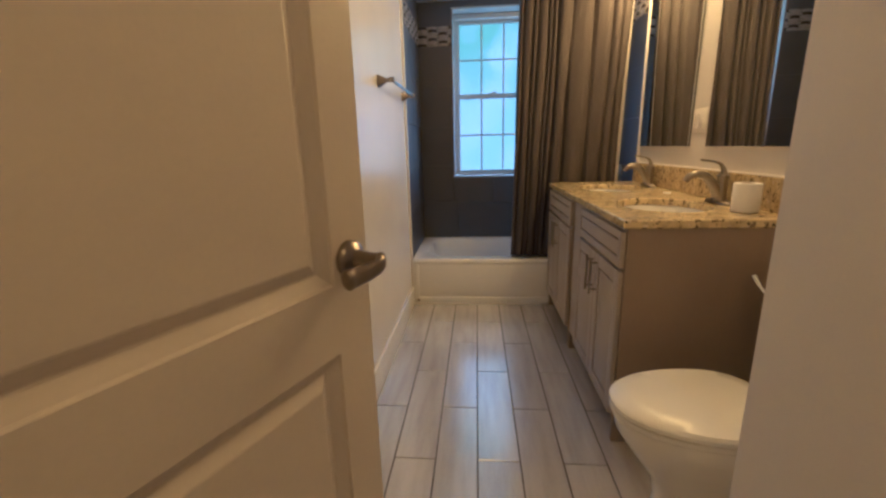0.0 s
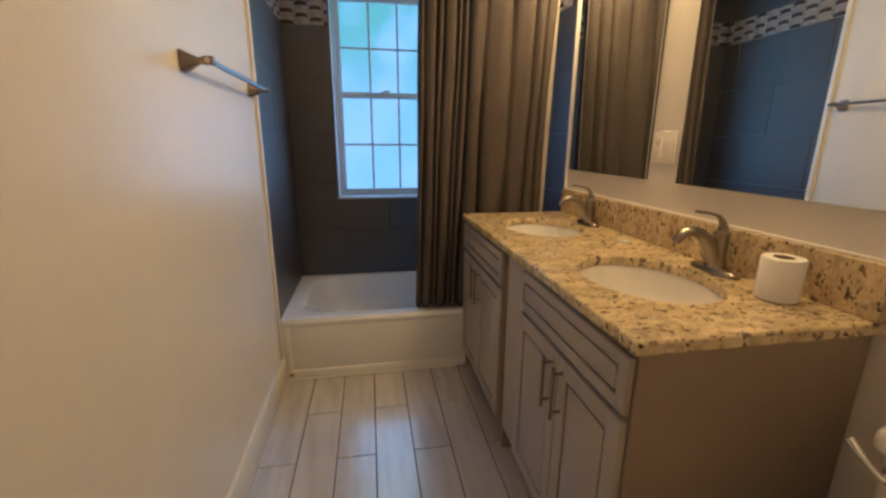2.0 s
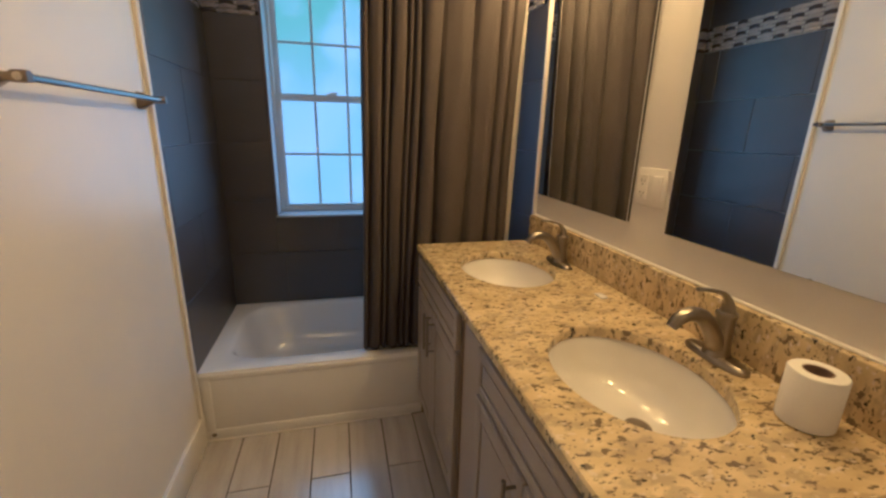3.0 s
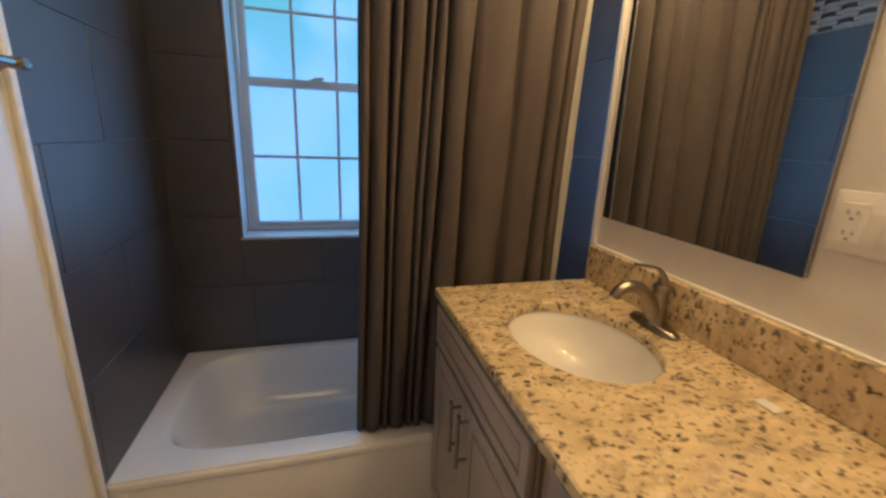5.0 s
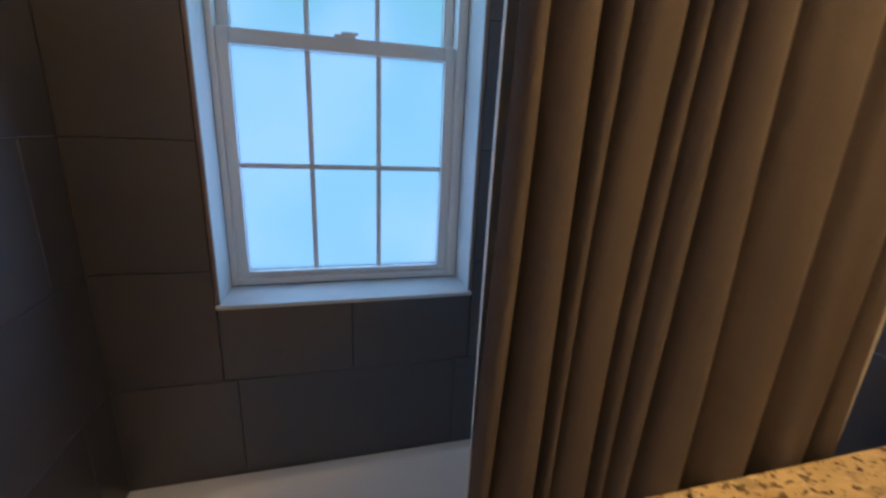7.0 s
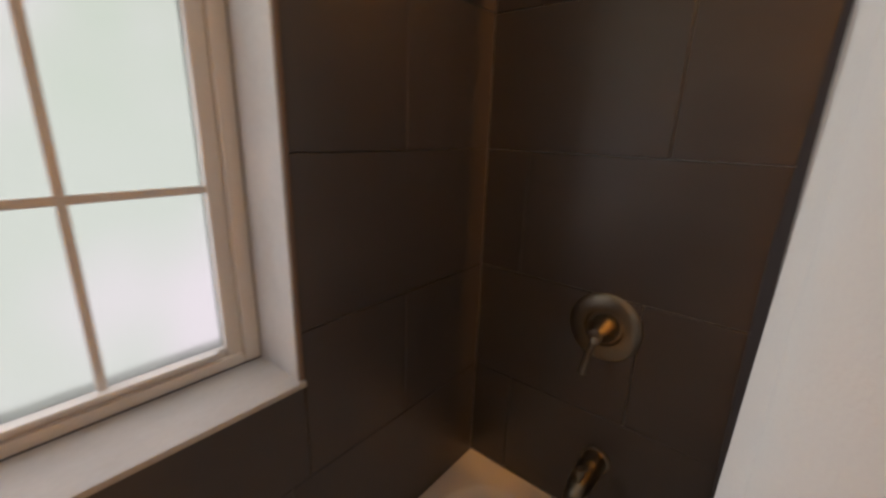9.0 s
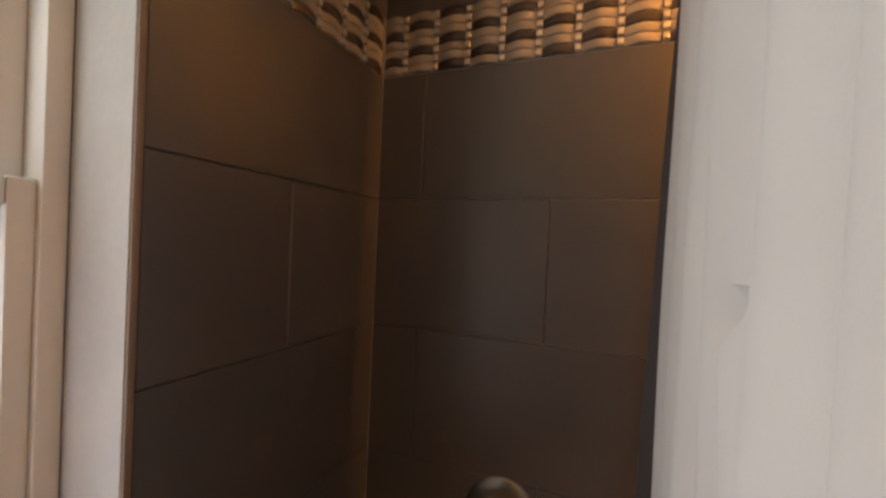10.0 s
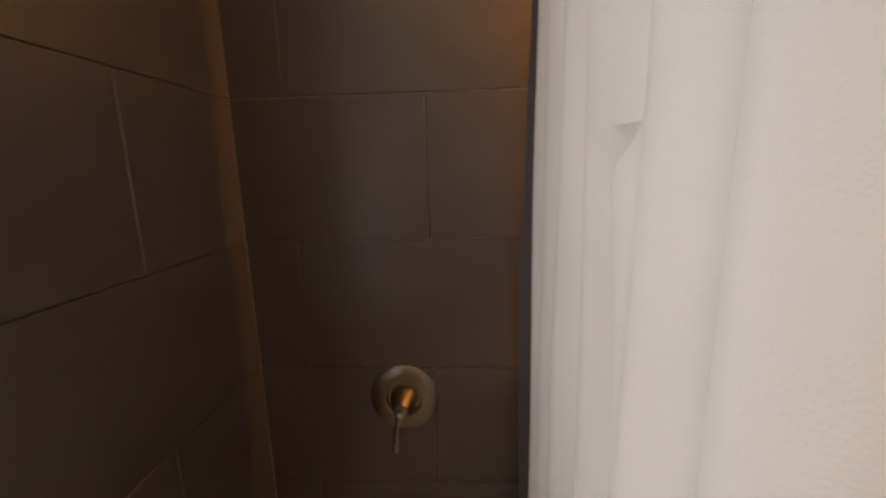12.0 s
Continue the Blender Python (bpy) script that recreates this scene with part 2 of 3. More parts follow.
def lathe(center, axis, profile, n=28, bm=None):
    """A turned shape: profile of (along, radius) round the axis."""
    ax = Vector(axis).normalized()
    s = ax.orthogonal().normalized()
    u = ax.cross(s)
    c = Vector(center)
    rings = [[c + ax * h + (s * math.cos(6.28318 * k / n) + u * math.sin(6.28318 * k / n)) * max(r, 1e-4) for k in range(n)] for h, r in profile]
    return loft(rings, bm=bm)


def superellipse(cx, cy, z, a, b_, e=2.0, n=48):
    out = []
    for k in range(n):
        t = 6.283185 * k / n
        c, s = math.cos(t), math.sin(t)
        out.append((cx + a * math.copysign(abs(c) ** (2 / e), c), cy + b_ * math.copysign(abs(s) ** (2 / e), s), z))
    return out


W, D, CEILZ, TUBZ = 1.52, 0.76, 2.21, 0.334
YDOOR = -2.88
XJ, YJ = 0.93, -2.143
WIN = (0.279, 0.937, 0.864, 2.150)

# ---- structure ----
struct("floor_slab", box(-0.1, W + 0.1, -4.4, D, -0.12, -0.004), FGROUT, "dark grout bed under wood-look floor tiles", "floor")
struct("ceiling", box(-0.1, W + 0.1, -4.4, D + 0.3, CEILZ, CEILZ + 0.1), CEIL, "plain white painted ceiling")
struct("wall_west", box(-0.1, 0, -4.4, D + 0.25, 0, CEILZ), WALL, "semi-gloss warm white painted wall", "wall")
struct("wall_east", box(W, W + 0.1, YJ, D + 0.25, 0, CEILZ), WALL, "semi-gloss warm white painted wall behind the vanity", "wall")
struct("wall_closet", box(XJ, W + 0.1, YDOOR - 0.11, YJ, 0, CEILZ, 0.002), WALL, "warm white painted wall corner beside the toilet", "wall")
bm = box(0, WIN[0] - 0.012, D, D + 0.25, 0, CEILZ)
box(WIN[1] + 0.012, W, D, D + 0.25, 0, CEILZ, bm=bm)
box(WIN[0] - 0.012, WIN[1] + 0.012, D, D + 0.25, 0, WIN[2] - 0.012, bm=bm)
box(WIN[0] - 0.012, WIN[1] + 0.012, D, D + 0.25, WIN[3] + 0.012, CEILZ, bm=bm)
struct("wall_north", bm, GROUT, "tiled outer wall with a deep window opening", "wall")
bm = box(0.0, 0.02, YDOOR - 0.11, YDOOR, 0, CEILZ)
box(0.02, 0.80, YDOOR - 0.11, YDOOR, 2.06, CEILZ, bm=bm)
box(0.80, XJ, YDOOR - 0.11, YDOOR, 0, CEILZ, bm=bm)
struct("wall_south", bm, WALL, "warm white wall with the doorway", "wall")
struct("wall_hall_end", box(-0.1, W + 0.1, -4.5, -4.4, 0, CEILZ), WALL, "plain warm white hall wall", "wall")
struct("wall_hall_east", box(W, W + 0.1, -4.4, YDOOR - 0.11, 0, CEILZ), WALL, "plain warm white hall wall", "wall")


def baseboard(name, x0, x1, y0, y1, side):
    bm = box(x0, x1, y0, y1, 0, 0.142, 0.004)
    struct(name, bm, TRIM, "white painted baseboard along the wall", "baseboard", smooth=True)


baseboard("baseboard_west", 0.0, 0.015, YDOOR + 0.02, -0.004, 1)
baseboard("baseboard_closet_west", XJ - 0.015, XJ, YDOOR + 0.01, YJ, 1)
baseboard("baseboard_closet_north", XJ - 0.015, W, YJ, YJ + 0.015, 1)
baseboard("baseboard_east", W - 0.015, W, YJ + 0.016, -1.418, 1)
struct("trim_west", box(-0.002, 0.013, -0.034, -0.010, TUBZ - 0.3, CEILZ, 0.004), TRIM, "cream edge strip between paint and tile", "trim", True)
struct("trim_east", box(W - 0.013, W + 0.002, 0.030, 0.052, 0.86, CEILZ, 0.004), TRIM, "cream edge strip between paint and tile", "trim", True)

# window reveal lined with grey tile
x0, x1, z0, z1 = WIN
struct("window_sill", box(x0 - 0.011, x1 + 0.011, D - 0.016, D + 0.125, z0 - 0.012, z0, 0.003), SILLT, "pale grey tiled window sill with grime", "sill", True)
struct("window_reveal_west", box(x0 - 0.012, x0, D - 0.003, D + 0.125, z0, z1, 0.001), SILLT, "grey tiled window reveal", "reveal")
struct("window_reveal_east", box(x1, x1 + 0.012, D - 0.003, D + 0.125, z0, z1, 0.001), SILLT, "grey tiled window reveal", "reveal")
struct("window_reveal_head", box(x0 - 0.012, x1 + 0.012, D - 0.003, D + 0.125, z1, z1 + 0.012, 0.001), SILLT, "grey tiled window reveal", "reveal")
struct("trim_window_west", box(x0 - 0.011, x0 - 0.001, D - 0.009, D - 0.003, z0 + 0.001, z1, 0.002), EDGEB, "brown metal edge strip round the window opening", "trim", True)
struct("trim_window_east", box(x1 + 0.001, x1 + 0.011, D - 0.009, D - 0.003, z0 + 0.001, z1, 0.002), EDGEB, "brown metal edge strip round the window opening", "trim", True)


def bars(rect, y0, y1, wl, wr, wb, wt, bevel=0.004):
    """A frame of four bars, as one mesh."""
    a, c, e, g = rect
    bm = box(a, a + wl, y0, y1, e, g, bevel)
    box(c - wr, c, y0, y1, e, g, bevel, bm=bm)
    box(a + wl, c - wr, y0 + 0.001, y1 - 0.001, e, e + wb, bevel, bm=bm)
    box(a + wl, c - wr, y0 + 0.001, y1 - 0.001, g - wt, g, bevel, bm=bm)
    return bm


win = thing("window_1", ((x0 + x1) / 2, D + 0.13, z0), "white vinyl double-hung window with frosted panes and grilles", "window")
win["kind"] = "structure"
part("window_frame", bars((x0, x1, z0, z1), D + 0.125, D + 0.22, 0.016, 0.030, 0.022, 0.040), VINYL, win, smooth=True)
GX = (x0 + 0.014, x1 - 0.028)
MID = 1.515


def sash(name, y, zb, zt, rb, rt, label):
    s = part(name, bars((GX[0] + 0.002, GX[1] - 0.002, zb, zt), y, y + 0.03, 0.030, 0.030, rb, rt), VINYL, win, label, True)
    a, c, e, g = GX[0] + 0.032, GX[1] - 0.032, zb + rb, zt - rt
    zm = (e + g) / 2
    for k in (1, 2):
        xm = a + (c - a) * k / 3
        part("grille_bar", box(xm - 0.007, xm + 0.007, y + 0.006, y + 0.012, e, g, 0.002), VINYL, s)
    part("grille_bar", box(a, c, y + 0.0045, y + 0.0105, zm - 0.007, zm + 0.007, 0.002), VINYL, s)
    for i in range(3):
        for z_a, z_b in ((e, zm), (zm, g)):
            p = part("pane", box(a + (c - a) * i / 3, a + (c - a) * (i + 1) / 3, y + 0.013, y + 0.017, z_a, z_b), FROST, s)
            p.visible_shadow = False


sash("lower_sash", D + 0.135, z0 + 0.012, MID + 0.020, 0.028, 0.038, "lower sash with a lift lip")
sash("upper_sash", D + 0.170, MID - 0.015, z1 - 0.035, 0.034, 0.036, "upper sash set further out")
part("lift_lip", box(GX[0] + 0.05, GX[1] - 0.05, D + 0.122, D + 0.137, z0 + 0.034, z0 + 0.042, 0.002), VINYL, win)
bm = box(0.578, 0.632, D + 0.140, D + 0.162, MID + 0.020, MID + 0.028, 0.002)
box(0.596, 0.640, D + 0.143, D + 0.153, MID + 0.028, MID + 0.036, 0.003, bm=bm)
part("sash_lock", bm, PLATE, win, "small white cam lock")
bm = bmesh.new()
bm.faces.new([bm.verts.new(p) for p in ((0.10, D + 0.30, 0.68), (1.12, D + 0.30, 0.68), (1.12, D + 0.30, 2.34), (0.10, D + 0.30, 2.34))])
bd = new("outdoor_backdrop", finish("outdoor_backdrop", bm, BACK))
tagged(bd, "blurred green trees and pale sky outside", "backdrop", kind="structure")

# ---- bathtub ----
tub = thing("bathtub", (W / 2, D / 2, 0), "white enamel alcove bathtub with a flat apron", "bathtub")
cx, cy = 0.765, 0.403
rim = []
n = 64
out = []
for k in range(n):
    t = 6.283185 * k / n
    c, s = math.cos(t), math.sin(t)
    m = max(abs(c), abs(s))
    out.append((c / m, s / m))
o1 = [(W / 2 + (W / 2 - 0.002) * c, 0.382 + 0.376 * s, TUBZ - 0.010) for c, s in out]
o2 = [(W / 2 + (W / 2 - 0.006) * c, 0.382 + 0.372 * s, TUBZ) for c, s in out]
rings = [[(p[0], p[1], 0.30) for p in o1], o1, o2]
for a, b2, z, e in ((0.690, 0.322, TUBZ, 5.5), (0.680, 0.314, TUBZ - 0.006, 5.5), (0.670, 0.306, TUBZ - 0.025, 5.2), (0.645, 0.285, 0.20, 4.6),
                    (0.610, 0.255, 0.10, 4.2), (0.570, 0.220, 0.065, 3.8), (0.30, 0.12, 0.055, 3.0)):
    rings.append(superellipse(cx, cy, z, a, b2, e, n))
part("basin", loft(rings, cap0=False), TUBW, tub, smooth=True)
bm = box(0.003, W - 0.003, 0.006, 0.024, 0.05, 0.322, 0.003)
box(0.003, W - 0.003, 0.0, 0.024, 0.0, 0.052, 0.006, bm=bm)
box(0.003, 0.05, 0.001, 0.022, 0.04, 0.322, 0.008, bm=bm)
box(0.003, W - 0.003, 0.0005, 0.022, 0.296, 0.328, 0.009, 3, bm=bm)
part("apron", bm, TUBW, tub, smooth=True)
part("maker_mark", lathe((0.040, 0.0005, 0.028), (0, -1, 0), [(0, 0.011), (0.002, 0.010), (0.002, 0.0)], 16), BRONZE, tub, "small dark oval badge")
part("caulk_line", box(0.004, W - 0.6, -0.006, 0.0, 0.0, 0.006, 0.002), TRIM, tub)

# ---- shower fittings on the east wall ----
TX = W - 0.004
val = thing("shower_valve", (TX, 0.403, 0.880), "round brushed-nickel shower valve with a lever", "valve")
part("plate", lathe((TX, 0.403, 0.880), (-1, 0, 0), [(0, 0.083), (0.004, 0.083), (0.010, 0.076), (0.012, 0.050), (0.012, 0.044), (0.006, 0.040)], 40), NICKEL, val, smooth=True)
part("hub", lathe((TX - 0.004, 0.403, 0.880), (-1, 0, 0), [(0, 0.034), (0.020, 0.031), (0.045, 0.022), (0.060, 0.016), (0.064, 0.0)], 28), NICKEL, val, smooth=True)
part("lever", sweep(smooth_line([(TX - 0.052, 0.403, 0.884), (TX - 0.064, 0.407, 0.860), (TX - 0.066, 0.414, 0.825), (TX - 0.076, 0.418, 0.785)]),
                    [0.014] * 8 + [0.010] * 8 + [0.009] * 9, flat=0.7), NICKEL, val, smooth=True)
sp = thing("tub_spout", (TX, 0.378, 0.52), "brushed-nickel tub spout low on the tiled wall", "spout")
part("body", sweep(smooth_line([(TX, 0.378, 0.520), (TX - 0.06, 0.378, 0.522), (TX - 0.12, 0.378, 0.513), (TX - 0.135, 0.378, 0.490)]),
                   [0.030] * 8 + [0.027] * 8 + [0.024] * 9), NICKEL, sp, smooth=True)
part("flange", lathe((TX, 0.378, 0.520), (-1, 0, 0), [(0, 0.036), (0.006, 0.036), (0.010, 0.030)], 28), NICKEL, sp, smooth=True)
part("diverter_knob", lathe((TX - 0.118, 0.378, 0.530), (0, 0, 1), [(0, 0.006), (0.026, 0.006), (0.028, 0.011), (0.046, 0.011), (0.048, 0.004)], 18), NICKEL, sp, smooth=True)
sh = thing("overhead_shower", (TX, 0.433, 2.12), "chrome shower head on a short bent arm", "shower head")
part("arm", sweep(smooth_line([(TX, 0.433, 2.150), (TX - 0.05, 0.433, 2.156), (TX - 0.095, 0.433, 2.135)]), 0.010), CHROME, sh, smooth=True)
part("flange", lathe((TX, 0.433, 2.150), (-1, 0, 0), [(0, 0.030), (0.004, 0.029), (0.012, 0.014)], 24), CHROME, sh, smooth=True)
ax = Vector((-0.62, 0.02, -0.78))
part("head", lathe((TX - 0.095, 0.433, 2.135), ax, [(0, 0.012), (0.015, 0.018), (0.035, 0.046), (0.052, 0.054), (0.060, 0.052)], 32), CHROME, sh, smooth=True)
face = part("spray_face", lathe(Vector((TX - 0.095, 0.433, 2.135)) + ax.normalized() * 0.0595, ax, [(0, 0.050), (0.003, 0.049), (0.004, 0.0)], 32), BRONZE, sh, "dark nozzle plate", True)
sd = ax.orthogonal().normalized()
ud = ax.normalized().cross(sd)
for i in range(7):
    r = 0 if i == 0 else 0.031
    c = Vector((TX - 0.095, 0.433, 2.135)) + ax.normalized() * 0.0635 + sd * r * math.cos(i * 1.0472) + ud * r * math.sin(i * 1.0472)
    part("nozzle_ring", lathe(c, ax, [(0, 0.013), (0.0015, 0.0125), (0.0015, 0.010), (0.0005, 0.009)], 6), CHROME, face)

# ---- shower curtain, liner and rod ----
rod = thing("curtain_rod", (W / 2, 0.075, 2.10), "straight chrome shower curtain rod", "curtain rod")
part("rod", sweep([(0.006, 0.075, 2.10), (0.5, 0.075, 2.10), (1.514, 0.075, 2.10)], 0.0125), CHROME, rod, smooth=True)
for xr, d in ((0.006, 1), (1.514, -1)):
    part("flange", lathe((xr, 0.075, 2.10), (d, 0, 0), [(0, 0.03), (0.006, 0.03), (0.02, 0.016)], 24), CHROME, rod, smooth=True)


def drape(xa, xb, ybase, edges, amp, ztop, zbot, lean, seed, sharp, pinch, rows=64, per=22, wander=0.0):
    """Hanging cloth: rounded folds between creases, which wander, deepen and fade on their way down."""
    rng = random.Random(seed)
    folds = len(edges) - 1
    depth = [rng.uniform(0.65, 1.15) for _ in range(folds + 1)]
    rings = []
    for r in range(rows + 1):
        v = r / rows
        z = ztop + (zbot - ztop) * v
        row = []
        es = [e + (wander * noise.noise(Vector((k * 3.7, z * 1.1, seed + 2))) if 0 < k < folds else 0) for k, e in enumerate(edges)]
        dz = [d * (1 + (4 * wander) * noise.noise(Vector((k * 5.3, z * 1.4, seed + 6))) / 0.08) if wander else d for k, d in enumerate(depth)]
        for k in range(folds):
            span = es[k + 1] - es[k]
            for i in range(per + (k == folds - 1)):
                u = i / per
                s = es[k] + span * u
                d = dz[k] * (1 - u) + dz[k + 1] * u
                crease = abs(math.cos(math.pi * u)) ** sharp
                y = (2 * crease - 1) * amp * d * (0.8 + 0.2 * v) * min(1, 0.5 + 5 * span)
                y += noise.noise(Vector((s * 16, z * 1.3, seed))) * amp * 0.32 + noise.noise(Vector((s * 45, z * 1.0, seed + 4))) * amp * 0.14
                xo = -math.sin(2 * math.pi * u) * (xb - xa) * span * pinch
                x = xa + (xb - xa) * s + xo + lean * (v - 0.4) + noise.noise(Vector((s * 5, z * 0.9, seed + 9))) * 0.012
                row.append((x, ybase(x) + y, z))
        rings.append(row)
    return loft(rings, False, False, closed=False)


cur = thing("shower_curtain", (1.05, 0.055, 2.07), "grey-brown cloth shower curtain hanging in deep folds", "shower curtain")
CREASES = (0, 0.038, 0.115, 0.155, 0.245, 0.285, 0.33, 0.46, 0.64, 0.81, 0.905, 1.0)
bm = drape(0.730, 1.420, lambda x: 0.057, CREASES, 0.026, 2.07, 0.350, -0.052, 4, 2.6, 0.12, wander=0.018)
for v in bm.verts:
    # the last fold turns in towards the bathtub, further down more so
    v.co.y = min(v.co.y, 0.081)
    if v.co.x > 1.33:
        v.co.y += (v.co.x - 1.33) * 0.8 * min(1.0, 0.35 + (2.07 - v.co.z) * 0.7)
cl = part("cloth", bm, CLOTH, cur, smooth=True)
so = cl.modifiers.new("thick", "SOLIDIFY")
so.thickness = 0.0016
for k in range(10):
    xr = 0.735 + 0.068 * k
    part("curtain_ring", sweep([(xr, 0.075 + 0.022 * math.cos(a * 0.5236), 2.098 + 0.026 * math.sin(a * 0.5236)) for a in range(13)], 0.0018, 6), CHROME, cur)

lin = thing("shower_liner", (1.05, 0.12, 2.07), "white fabric liner hanging inside the bathtub", "curtain liner")


def liner_y(x):
    return 0.098 + 0.012 * math.exp(-((x - 0.83) / 0.09) ** 2)


bm = drape(0.728, 1.418, liner_y, (0, 0.13, 0.29, 0.53, 0.72, 0.86, 1.0), -0.033, 2.07, 0.29, -0.035, 11, 2.0, 0.20, rows=110, per=40)
for v in bm.verts:
    # one pinched crease that opens below shoulder height
    if v.co.z < 1.45:
        w_ = min(1.0, (1.45 - v.co.z) / 0.03) * math.exp(-max(0, 1.41 - v.co.z) / 0.28)
        x_ = v.co.x
        v.co.y += 0.020 * w_ * math.exp(-((x_ - 0.905) / 0.014) ** 2) - 0.062 * w_ * math.exp(-((x_ - 0.960) / 0.028) ** 2)
        v.co.x += 0.018 * w_ * math.exp(-((x_ - 0.912) / 0.014) ** 2)
for v in bm.verts:
    v.co.y = max(v.co.y, 0.085)
cl = part("cloth", bm, LINER, lin, smooth=True)
so = cl.modifiers.new("thick", "SOLIDIFY")
so.thickness = 0.001

# ---- vanity ----
CX, CT = 0.972, 0.860


def panel_front(name, parent, y0, y1, z0, z1, label=""):
    """An overlay front with a dark glazed line round a raised field."""
    xf = CX - 0.019
    f_ = part(name, bars2(xf, CX - 0.001, y0, y1, z0, z1, 0.048 if z1 - z0 > 0.3 else 0.030), CAB, parent, label, True)
    m = 0.048 if z1 - z0 > 0.3 else 0.030
    part("groove", box(xf + 0.008, CX - 0.002, y0 + m - 0.004, y1 - m + 0.004, z0 + m - 0.004, z1 - m + 0.004), GLAZE, f_, "dark glazed groove")
    g = 0.0065
    part("panel", box(xf + 0.002, CX - 0.004, y0 + m + g, y1 - m - g, z0 + m + g, z1 - m - g, 0.004), CAB, f_, smooth=True)
    return f_


def bars2(xa, xb, y0, y1, z0, z1, m):
    bm = box(xa, xb, y0, y0 + m, z0, z1, 0.003)
    box(xa, xb, y1 - m, y1, z0, z1, 0.003, bm=bm)
    box(xa + 0.0005, xb, y0 + m - 0.002, y1 - m + 0.002, z0, z0 + m, 0.003, bm=bm)
    box(xa + 0.0005, xb, y0 + m - 0.002, y1 - m + 0.002, z1 - m, z1, 0.003, bm=bm)
    return bm


def bar_handle(parent, y, z0, z1):
    h = part("handle", sweep([(0.925, y, z0 - 0.012), (0.925, y, z1 + 0.012)], 0.0055, 10), NICKEL, parent, "slim brushed-nickel bar handle", True)
    for z in (z0 + 0.008, z1 - 0.008):
        part("post", sweep([(0.926, y, z), (CX - 0.017, y, z)], 0.004, 8), NICKEL, h, smooth=True)


def cabinet(y_near, y_far, door_near, door_far, split, label):
    c = thing("vanity_cabinet", ((CX + W) / 2, (y_near + y_far) / 2, 0), label, "cabinet", "vanity cabinets")
    bm = box(CX, W - 0.004, y_near, y_near + 0.016, 0, CT - 0.030, 0.001)
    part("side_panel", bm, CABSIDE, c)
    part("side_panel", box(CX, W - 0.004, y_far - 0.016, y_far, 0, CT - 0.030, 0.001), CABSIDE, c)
    bm = box(CX, CX + 0.018, y_near + 0.016, y_near + 0.05, 0.105, CT - 0.030)
    box(CX, CX + 0.018, y_far - 0.05, y_far - 0.016, 0.105, CT - 0.030, bm=bm)
    box(CX + 0.0005, CX + 0.018, y_near + 0.05, y_far - 0.05, CT - 0.06, CT - 0.030, bm=bm)
    box(CX + 0.0005, CX + 0.018, y_near + 0.05, y_far - 0.05, 0.655, 0.70, bm=bm)
    box(CX + 0.0005, CX + 0.018, y_near + 0.05, y_far - 0.05, 0.105, 0.14, bm=bm)
    if y_far - door_far > 0.08:
        box(CX - 0.001, CX + 0.018, door_far + 0.01, y_far - 0.05, 0.14, CT - 0.06, bm=bm)
    part("face_frame", bm, CAB, c)
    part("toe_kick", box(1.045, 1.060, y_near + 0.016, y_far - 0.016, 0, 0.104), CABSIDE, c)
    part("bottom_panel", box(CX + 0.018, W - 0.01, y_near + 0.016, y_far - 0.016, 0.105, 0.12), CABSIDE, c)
    panel_front("drawer_front", c, door_near, door_far, 0.688, 0.815, "false drawer front")
    for a, e, hy in ((door_near, split - 0.002, split - 0.030), (split + 0.002, door_far, split + 0.030)):
        d = panel_front("door", c, a, e, 0.118, 0.672)
        bar_handle(d, hy, 0.516, 0.645)
    return c


cabinet(-1.412, -0.646, -1.405, -0.822, -1.126, "taupe painted vanity cabinet with two doors, warm shade coloured into its side panel")
cabinet(-0.630, 0.010, -0.622, 0.002, -0.298, "taupe painted vanity cabinet beside the bathtub")

SINKS = ((1.222, -1.065), (1.222, -0.352))
SA, SB = 0.168, 0.208
top = thing("granite_countertop", (1.24, -0.70, CT - 0.03), "cream granite countertop with brown flecks and two sink cut-outs", "countertop")
# the slab: each half is a square-ring skin between its outline and the oval hole
bm = bmesh.new()
for (sx, sy), ya, yb in ((SINKS[0], -1.428, -0.708), (SINKS[1], -0.708, 0.030)):
    m = 64
    rect, hole = [], []
    for k in range(m):
        t = 6.283185 * (k + 0.5) / m
        c, s = math.cos(t), math.sin(t)
        px = (0.951 - sx) if c < 0 else (W - 0.002 - sx)
        py = (ya - sy) if s < 0 else (yb - sy)
        q = min(px / c if abs(c) > 1e-6 else 1e9, py / s if abs(s) > 1e-6 else 1e9)
        rect.append((sx + q * c, sy + q * s))
        hole.append((sx + SA * c, sy + SB * s))
    # push the nearest outline points into the true corners
    for gx in (0.951, W - 0.002):
        for gy in (ya, yb):
            i = min(range(m), key=lambda j: (rect[j][0] - gx) ** 2 + (rect[j][1] - gy) ** 2)
            rect[i] = (gx, gy)
    e = 0.004
    clampx = lambda p, q: (min(max(p[0], 0.951 + q), W), min(max(p[1], -1.428 + q), 0.03 - q))
    rr = [[(*clampx(p, e), CT - 0.030) for p in rect], [(*p, CT - 0.030 + e) for p in rect], [(*p, CT - e) for p in rect], [(*clampx(p, e), CT) for p in rect],
          [(sx + (p[0] - sx) * 1.018, sy + (p[1] - sy) * 1.018, CT) for p in hole], [(*p, CT - 0.004) for p in hole], [(*p, CT - 0.030) for p in hole]]
    loft(rr, False, False, bm=bm)
bmesh.ops.remove_doubles(bm, verts=bm.verts, dist=0.0004)
part("slab", bm, GRANITE, top)
